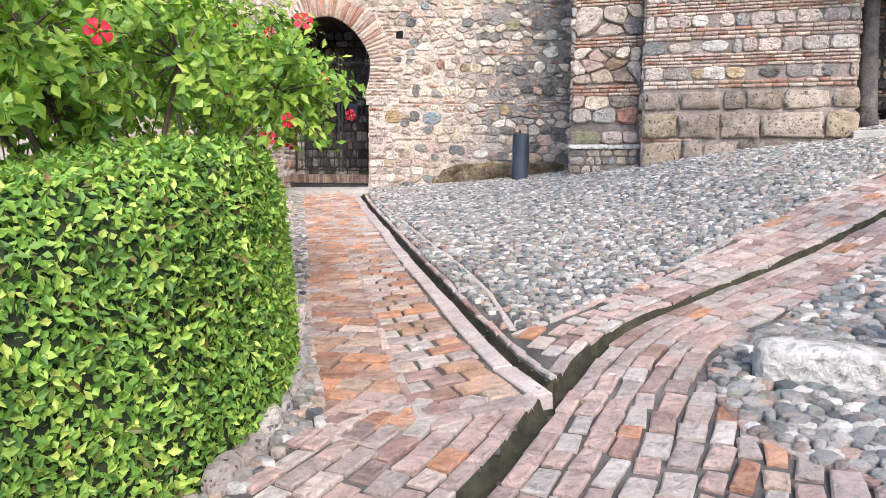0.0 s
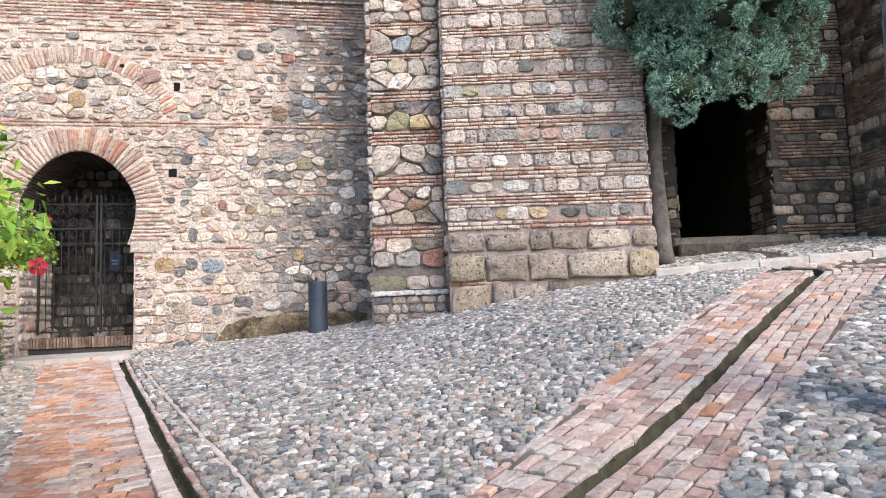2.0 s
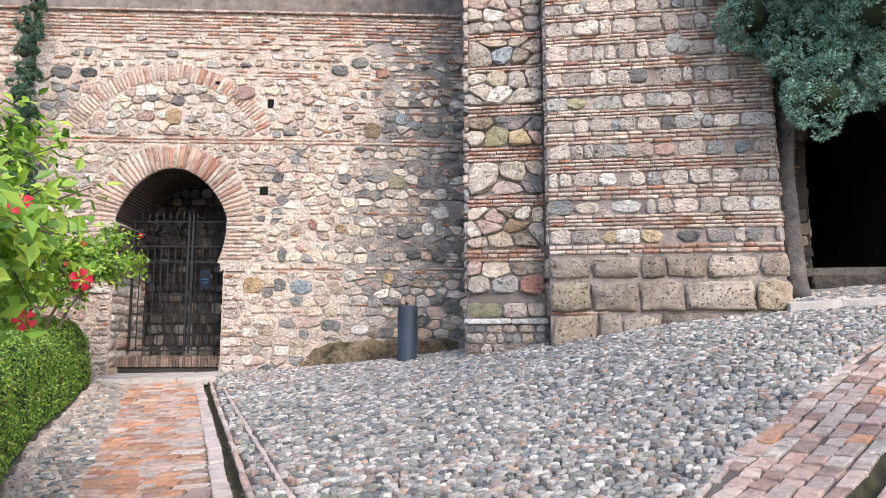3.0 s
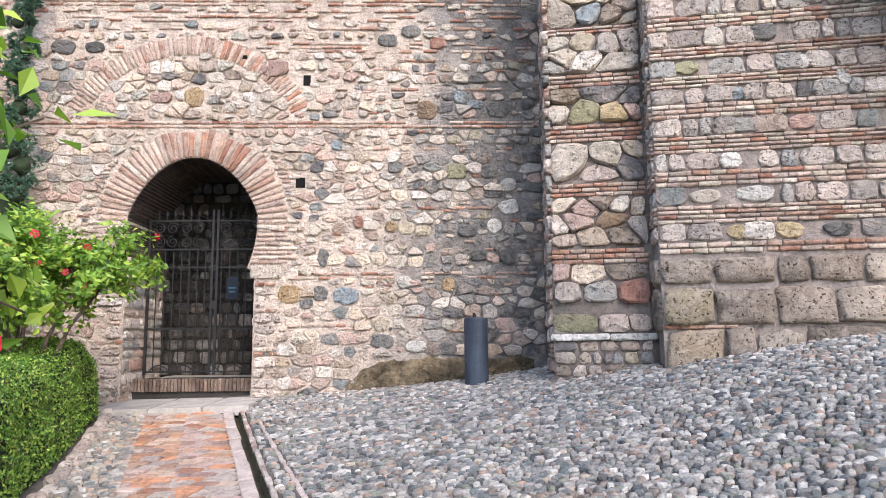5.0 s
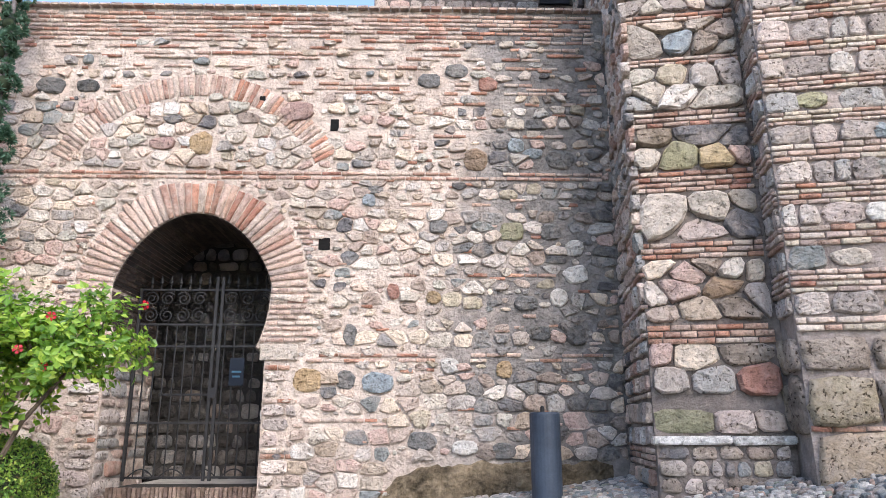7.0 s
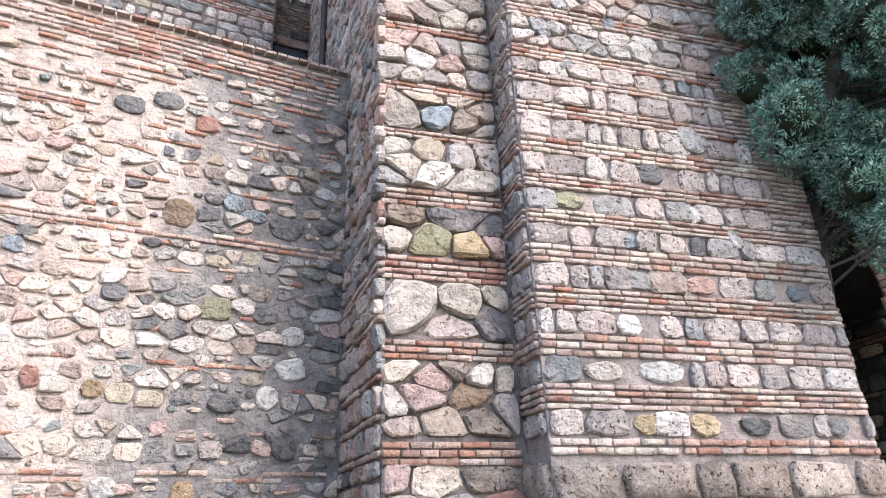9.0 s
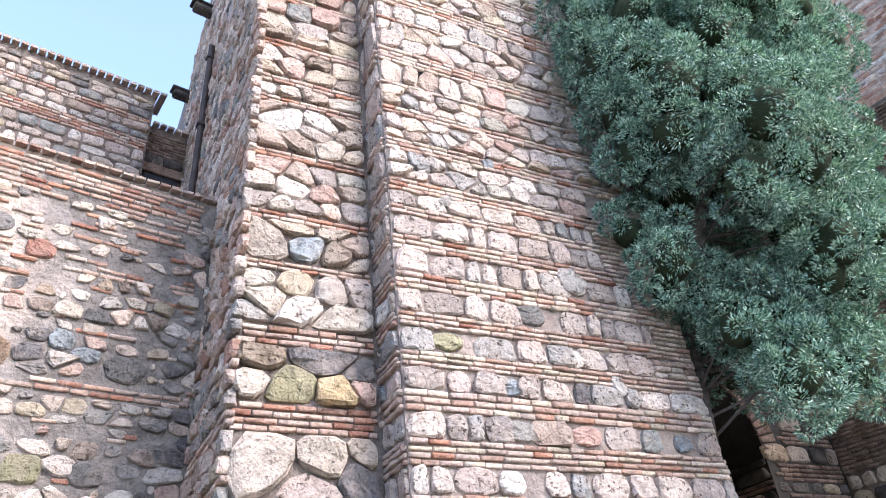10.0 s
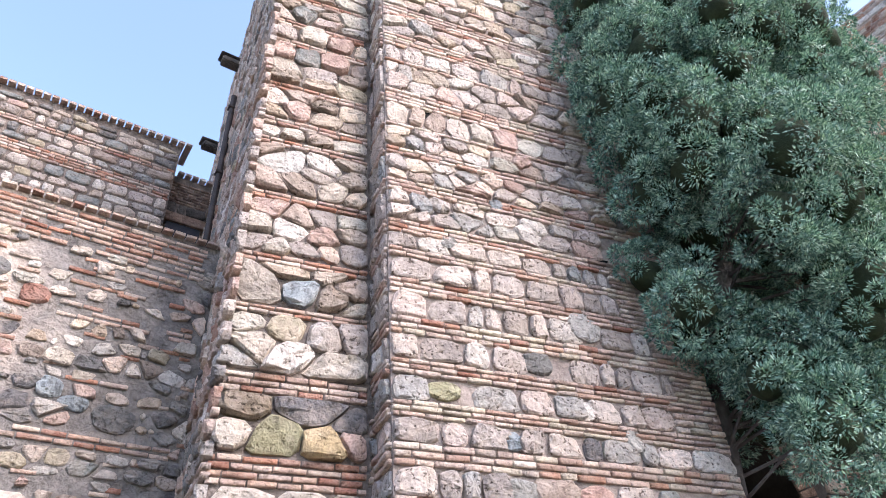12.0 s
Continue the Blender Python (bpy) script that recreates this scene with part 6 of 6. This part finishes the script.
def hibiscus(base, lobes, flowers, seed, leaves):
    rng = random.Random(seed)
    b = Vector((base[0], base[1], ground(base[0], base[1])))
    h = thing("hibiscus_bush", "hibiscus bush with bright green leaves and red flowers", "shrub", (0, 0, 0), "hibiscus along the path")
    bm = bmesh.new()
    cs, os_ = [], []
    total = sum(r ** 2 for *_, r in lobes)
    for x, y, z, r in lobes:
        c = Vector((x, y, z))
        mid = b.lerp(c, 0.5) + Vector((0, 0, 0.25))
        add_tube(bm, [b, mid, c], [0.03, 0.02, 0.010], 6)
        for _ in range(int(26 * r / 0.5)):
            d = Vector((rng.gauss(0, 1), rng.gauss(0, 1), rng.gauss(0.15, 0.9))).normalized()
            e = c + d * r * rng.uniform(0.8, 1.12)
            k = c.lerp(e, 0.5) + Vector((rng.uniform(-.04, .04), rng.uniform(-.04, .04), 0.04))
            add_tube(bm, [c, k, e], [0.008, 0.005, 0.003], 4, False)
            for _ in range(int(leaves * r * r / total / (26 * r / 0.5))):
                f = rng.uniform(0.35, 1.05)
                p = (c.lerp(k, f * 2) if f < 0.5 else k.lerp(e, f * 2 - 1)) + Vector((rng.gauss(0, .045), rng.gauss(0, .045), rng.gauss(0, .045)))
                cs.append(p)
                os_.append(d)
    part("branch_frame", bm, mat_twig, h)
    leaf_mesh("leaves", cs, [o + Vector((0.15, -0.3, 0.5)) for o in os_], 0.080, 0.050, mat_hibiscus, h, seed, 0.3, 1.0, True)
    for x, y, z, s in flowers:
        flower_parts(h, (x, y, z), (rng.uniform(0.1, 0.9), rng.uniform(-1.2, -0.5), rng.uniform(-0.1, 0.6)), s * 0.8, rng)


def clumped_tree(name, label, trunk, lumps, mat, blade, per, seed, inner=0.72):
    """A conifer: trunk, limbs to each lump, and lumps covered with short blades."""
    rng = random.Random(seed)
    t = thing(name, label, "tree", trunk[0][0])
    base = Vector(trunk[0][0])
    bm = bmesh.new()
    add_tube(bm, [Vector(p) - base for p, r in trunk], [r for p, r in trunk], 14)
    for v in bm.verts:
        k = noise.noise(Vector((v.co.x * 9, v.co.y * 9, v.co.z * 1.2))) * 0.02
        v.co += Vector((k, k, 0))
    part("trunk", bm, mat_bark, t, smooth=True)
    bm = bmesh.new()
    tufts, aims = [], []
    vs, fs = [], []
    ico = bmesh.new()
    bmesh.ops.create_icosphere(ico, subdivisions=2, radius=1.0)
    iv, ifc = [v.co.copy() for v in ico.verts], [[v.index for v in f.verts] for f in ico.faces]
    ico.free()
    for x, y, z, r in lumps:
        c = Vector((x, y, z)) - base
        axis = [Vector(p).lerp(Vector(q), k / 6) - base for (p, _), (q, _) in zip(trunk[2 if len(trunk) > 4 else 0:], trunk[3 if len(trunk) > 4 else 1:]) for k in range(2, 7)]
        near = min(axis, key=lambda a: (a - c - Vector((0, 0, -0.3))).length)
        add_tube(bm, [near, near.lerp(c, 0.6) + Vector((0, 0, 0.1)), c], [0.018, 0.012, 0.008], 5, False)
        k = len(vs)
        for v in iv:
            q = 1 + 0.25 * noise.noise(v * 2.5 + c * 3)
            vs.append(c + Vector((v.x, v.y, v.z * 1.1)) * r * inner * q)
        fs.extend([tuple(i + k for i in f) for f in ifc])
        # each lump carries smaller tufts, and each tuft its sprays
        for _ in range(max(10, int(30 * (r / 0.4) ** 1.6))):
            d = Vector((rng.gauss(0, 1), rng.gauss(0, 1), rng.gauss(0.1, 1))).normalized()
            q = 1 + 0.22 * noise.noise(d * 2.5 + c * 3)
            tufts.append((*(c + Vector((d.x, d.y, d.z * 1.1)) * r * q * rng.uniform(0.75, 1.0)), r * rng.uniform(0.20, 0.36)))
            aims.append(tuple(d))
    gen = np.random.default_rng(seed)
    tf, aim = np.array(tufts), np.array(aims)
    centre = np.array([tuple(Vector(q[:3]) - base) + (q[3],) for q in lumps])
    hidden = (np.linalg.norm(tf[:, None, :3] - centre[None, :, :3], axis=2) < centre[None, :, 3] * 0.55).any(1)
    tf, aim = tf[~hidden], aim[~hidden]
    d = gen.normal(0, 1, (len(tf), per, 3)) + aim[:, None, :] * 0.9
    d /= np.linalg.norm(d, axis=2)[:, :, None]
    cs = (tf[:, None, :3] + d * tf[:, None, 3:] * gen.uniform(0.72, 1.0, (len(tf), per, 1))).reshape(-1, 3)
    os_ = (d * 0.35 + aim[:, None, :] * 0.3 + np.array((0, 0, 0.25))).reshape(-1, 3)
    part("limb_frame", bm, mat_bark, t)
    # dark core in each lump, painting the shade between sprays
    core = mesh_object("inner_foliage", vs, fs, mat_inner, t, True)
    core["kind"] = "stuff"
    lv = leaf_mesh("foliage", cs, os_, blade, blade * 0.5, mat, t, seed, 0.15, 0.6, False, True)
    lv["label"] = "dense feathery blue-green sprays"
    return t


def cypress():
    rng = random.Random(15)
    base = Vector((4.66, 12.15, ground(4.66, 12.15) + 0.08))
    levels = ((3.8, 0.95), (4.25, 1.35), (4.8, 1.5), (5.4, 1.5), (6.0, 1.55), (6.6, 1.6), (7.2, 1.7), (7.8, 1.7), (8.4, 1.6), (9.0, 1.7), (9.6, 1.6), (10.3, 1.45), (11.0, 1.25), (11.8, 1.0), (12.6, 0.7))
    lumps = []
    for z, r in levels:
        n = max(3, int(2 * math.pi * r / 0.74))
        a0 = rng.uniform(0, 6)
        for k in range(n):
            if rng.random() < 0.08:
                continue
            a = a0 + (k + rng.uniform(-0.25, 0.25)) / n * 2 * math.pi
            rr = r * rng.uniform(0.78, 1.08)
            lumps.append((5.02 + 0.10 * (z - 3) + 0.35 * max(0.0, min(1.0, (5.2 - z) / 1.6)) + math.cos(a) * rr, 11.45 + math.sin(a) * rr * 0.85, z + rng.uniform(-0.25, 0.25), rng.uniform(0.30, 0.54)))
    lumps += [(4.50, 11.05, 2.93, 0.40), (4.62, 11.2, 3.30, 0.34), (4.25, 11.3, 3.40, 0.30), (5.37, 10.9, 3.12, 0.40), (5.1, 11.0, 3.40, 0.34), (5.7, 11.1, 3.45, 0.38), (4.9, 11.2, 3.62, 0.36)]
    for _ in range(26):
        z, r = rng.choice(levels[2:])
        lumps.append((5.1 + rng.uniform(-0.5, 0.5) * r, 11.5 + rng.uniform(-0.4, 0.4) * r, z, 0.5))
    trunk = [(tuple(base), 0.18), (tuple(base + Vector((0.0, 0, 0.25))), 0.135), ((4.62, 12.2, 2.2), 0.12), ((4.66, 12.08, 3.6), 0.11), ((5.05, 11.6, 5.5), 0.10), ((5.2, 11.5, 8.0), 0.07), ((5.5, 11.5, 12.2), 0.02)]
    clumped_tree("cypress_tree", "tall blue-green cypress growing beside the tower", trunk, lumps, mat_cypress, 0.038, 170, 16, 0.5)


def thin_cypress():
    rng = random.Random(18)
    x, y = -6.38, 13.75
    base = (x, y, ground(x, y))
    lumps = [(x + rng.uniform(-0.08, 0.08), y + rng.uniform(-0.08, 0.08), z, 0.20 + 0.05 * math.sin(z)) for z in [0.4 + 0.19 * k for k in range(32)]]
    clumped_tree("slender_cypress", "slender dark green columnar cypress against the wall", [(base, 0.06), ((x, y, 3), 0.04), ((x, y, 6.6), 0.01)], lumps, mat_cypress_dark, 0.045, 80, 19, 0.5)


def palm():
    x, y = 2.965, 5.80
    z = ground(x, y)
    p = thing("palm_tree", "grey ribbed palm trunk beside a low brick planter", "tree", (x, y, z))
    rng = random.Random(12)
    bm = bmesh.new()
    rings, k = [], 40
    n = 150
    for j in range(n):
        h = -0.1 + j * 0.05
        r = 0.178 + 0.05 * math.exp(-max(h, 0) / 0.15) + 0.012 * math.exp(-max(h, 0) / 2.0)
        rings.append([bm.verts.new((math.cos(i / k * 2 * math.pi) * (r + rr) + 0.06 * h, math.sin(i / k * 2 * math.pi) * (r + rr), h)) for i in range(k)
                      for rr in [0.012 * noise.noise(Vector((math.cos(i / k * 6.283) * 9, math.sin(i / k * 6.283) * 9, h * 1.3))) + (0.006 if j % 3 == 0 else 0)]])
    for r0, r1 in zip(rings, rings[1:]):
        for i in range(k):
            bm.faces.new((r0[i], r0[(i + 1) % k], r1[(i + 1) % k], r1[i]))
    part("trunk", bm, mat_palm, p, smooth=True)
    # crown of fronds far above the view
    bm = bmesh.new()
    for i in range(22):
        a = i / 22 * 2 * math.pi
        pts = [(math.cos(a) * s * 2.2, math.sin(a) * s * 2.2, 7.3 + 0.9 * s - 1.6 * s * s) for s in (0, 0.3, 0.6, 0.85, 1.0)]
        add_tube(bm, pts, [0.03, 0.025, 0.018, 0.01, 0.004], 5)
        for s in range(30):
            f = 0.15 + 0.85 * s / 30
            c = Vector((math.cos(a) * f * 2.2, math.sin(a) * f * 2.2, 7.3 + 0.9 * f - 1.6 * f * f))
            for sgn in (-1, 1):
                side = Vector((-math.sin(a) * sgn, math.cos(a) * sgn, -0.5)) * 0.45
                q = [bm.verts.new(c), bm.verts.new(c + side * 0.5 + Vector((math.cos(a), math.sin(a), 0)) * 0.05), bm.verts.new(c + side), bm.verts.new(c + side * 0.5 - Vector((math.cos(a), math.sin(a), 0)) * 0.0)]
                bm.faces.new(q)
    part("crown", bm, mat_hedge, p)
    pl = thing("brick_planter", "low red brick planter wall with a tile top", "planter", (1.56, 3.98, ground(1.56, 4.36)))
    bm = bmesh.new()
    add_box(bm, (0.01, 0.01, -0.3), (1.9, 0.34, 0.46), 0.004)
    part("core", bm, mat_mortar_grey, pl)
    rows = 7
    for j in range(rows):
        zz = -0.03 + j * 0.075
        for lo, hi, ax in ((0.0, 1.9, 0), (0.0, 0.35, 1)):
            s = lo - (0.12 if j % 2 else 0)
            while s < hi:
                a, b = max(s, lo), min(s + 0.24, hi)
                if b - a > 0.04:
                    bm = bmesh.new()
                    if ax == 0:
                        add_box(bm, (a + 0.006, -0.012, zz), (b - 0.006, 0.06, zz + 0.045), 0.005)
                    else:
                        add_box(bm, (-0.012, a + 0.006, zz), (0.06, b - 0.006, zz + 0.045), 0.005)
                    part("brick", bm, mat_red, pl)
                s += 0.25
    s = -0.02
    while s < 1.9:
        bm = bmesh.new()
        add_box(bm, (s, -0.03, 0.46), (s + 0.28, 0.37, 0.50), 0.006)
        part("cap_tile", bm, mat_red, pl)
        s += 0.29


def stone_slab():
    c = Vector((1.08, 4.12))
    d = Vector((0.80, -0.58)).normalized()
    s = thing("stone_bench_slab", "long white weathered stone slab lying in the cobbles", "stone slab", (c.x, c.y, ground(c.x, c.y) + 0.05))
    bm = bmesh.new()
    rings = []
    for k in range(13):
        u = -0.46 + 0.92 * k / 12
        e = min(1.0, (0.46 - abs(u)) / 0.10 + 0.45)
        cen = Vector((d.x * u, d.y * u, 0)) + Vector((d.y, -d.x, 0)) * (-0.06 * math.cos(u * 2.2))
        gz = ground(c.x + cen.x, c.y + cen.y) - ground(c.x, c.y)
        ring = []
        for a, h in ((-0.13, -0.10), (-0.135, 0.06), (-0.11, 0.105), (0.0, 0.11), (0.11, 0.10), (0.14, 0.06), (0.13, -0.10)):
            w = noise.noise(Vector((u * 6, a * 9, h * 9))) * 0.012
            ring.append(bm.verts.new(cen + Vector((d.y, -d.x, 0)) * (a * e + w) + Vector((0, 0, gz + h * (0.85 + 0.15 * e) + w))))
        rings.append(ring)
    for r0, r1 in zip(rings, rings[1:]):
        for i in range(6):
            bm.faces.new((r0[i], r1[i], r1[i + 1], r0[i + 1]))
    bm.faces.new(rings[0])
    bm.faces.new(rings[-1][::-1])
    part("slab", bm, mat_white, s, smooth=True)


def tower_fittings():
    for p in ((0.80, 17.35, 11.95), (1.10, 19.25, 11.55), (-2.62, 17.95, 8.45)):
        s = thing("water_spout", "dark stone water spout jutting from the wall", "water spout", p, "spouts on the upper walls")
        bm = bmesh.new()
        add_box(bm, (-0.2, -0.10, -0.06), (0.45, 0.10, 0.08), 0.02)
        part("trough", bm, mat_dark_stone, s)
        bm = bmesh.new()
        add_box(bm, (-0.25, -0.13, 0.08), (0.3, 0.13, 0.13), 0.015)
        part("lip", bm, mat_dark_stone, s)
    pipe = thing("downpipe", "dark brown downpipe on the flank of the tower", "pipe", (0.72, 16.2, 6.2))
    bm = bmesh.new()
    add_tube(bm, [(0, 0, 0), (0, 0, 3.6)], 0.045, 10)
    part("tube", bm, mat_pipe, pipe)
    for z in (0.5, 1.9, 3.3):
        bm = bmesh.new()
        add_box(bm, (-0.06, -0.06, z), (0.16, 0.06, z + 0.04), 0.005)
        part("bracket", bm, mat_pipe, pipe)
    w = tagged(new("window_1"), "small dark opening with a brick lintel", "window", kind="structure")
    w.location = (0.72, 18.2, 8.36)
    # near-black plate: the opening's inner shade put into colour
    bm = bmesh.new()
    add_box(bm, (-0.28, -0.01, -0.25), (0.28, 0.04, 0.22), 0.005)
    part("dark_opening", bm, mat_dark, w)
    bm = bmesh.new()
    add_box(bm, (-0.36, -0.06, 0.222), (0.36, 0.03, 0.40), 0.01)
    part("lintel", bm, mat_brown_brick, w)
    rng = random.Random(4)
    for (x0, x1, y, z, par) in ((-2.72, 0.42, 17.84, 9.98, upper), (0.44, 1.5, 18.19, 9.62, recess)):
        cap = Pieces("coping_tile", mat_brick, par, None, 0)
        x = x0
        f = Face(0, y)
        while x < x1:
            vv = [f.at(s, z + h, w) for w, h in ((-0.5, 0.0), (0.05, 0.0), (0.05, 0.05), (-0.5, 0.07)) for s in (x + 0.008, x + 0.11)]
            cap.add(vv, [(0, 1, 3, 2), (2, 3, 5, 4), (4, 5, 7, 6), (6, 7, 1, 0), (0, 2, 4, 6), (1, 7, 5, 3)])
            x += 0.125
        cap.build(False)


iron_gate()
gate_surroundings()
bollard()
wall_base_recess()
tower_fittings()
palm()
stone_slab()
hedge()
hibiscus((-2.75, 4.7), [(-2.35, 4.6, 0.40, 0.5), (-2.9, 4.1, 0.45, 0.6), (-2.0, 5.2, 0.30, 0.42), (-3.1, 5.3, 0.6, 0.6), (-2.65, 3.3, 0.45, 0.5), (-3.4, 4.6, 0.9, 0.6), (-3.3, 3.6, 0.7, 0.6), (-2.65, 3.9, 0.12, 0.45), (-3.2, 4.3, 0.2, 0.5)],
         [(-1.62, 4.5, 0.58, 0.065), (-2.2, 3.6, 0.36, 0.07), (-1.85, 4.9, 0.10, 0.055), (-1.95, 4.85, 0.0, 0.055), (-2.5, 4.2, 0.75, 0.06), (-2.7, 3.5, 0.8, 0.06)], 71, 10500)
hibiscus((-3.1, 6.4), [(-2.3, 6.2, 0.40, 0.5), (-2.8, 6.5, 0.6, 0.65), (-3.3, 7.1, 0.6, 0.55), (-2.1, 5.8, 0.3, 0.36), (-3.5, 6.6, 0.9, 0.65)],
         [(-1.78, 5.5, 0.43, 0.055), (-1.68, 5.75, 0.20, 0.05), (-2.2, 6.0, 0.0, 0.055), (-2.15, 5.8, 0.12, 0.055), (-2.5, 5.9, -0.1, 0.06), (-2.62, 6.0, -0.12, 0.06), (-2.35, 6.0, 0.82, 0.05), (-1.9, 5.8, 0.05, 0.05), (-2.6, 6.0, 0.9, 0.05), (-2.7, 5.9, 0.35, 0.055)], 72, 6500)
hibiscus((-5.3, 12.2), [(-4.75, 12.3, 0.85, 0.52), (-5.3, 12.4, 1.0, 0.66), (-4.45, 12.6, 1.10, 0.42), (-5.7, 11.7, 0.9, 0.62), (-5.7, 12.9, 1.1, 0.6), (-5.1, 11.6, 0.75, 0.5), (-6.2, 12.2, 1.0, 0.6)],
         [(-4.54, 11.95, 0.80, 0.055), (-5.0, 11.85, 1.30, 0.055), (-4.15, 12.75, 1.40, 0.05), (-4.95, 11.85, 1.0, 0.05), (-5.35, 11.2, 1.0, 0.055), (-5.2, 11.75, 1.15, 0.05), (-4.7, 11.9, 0.92, 0.045), (-4.6, 12.1, 1.2, 0.045)], 73, 14000)
cypress()
thin_cypress()
platform_and_kerb()
path_paving()
cobbles()
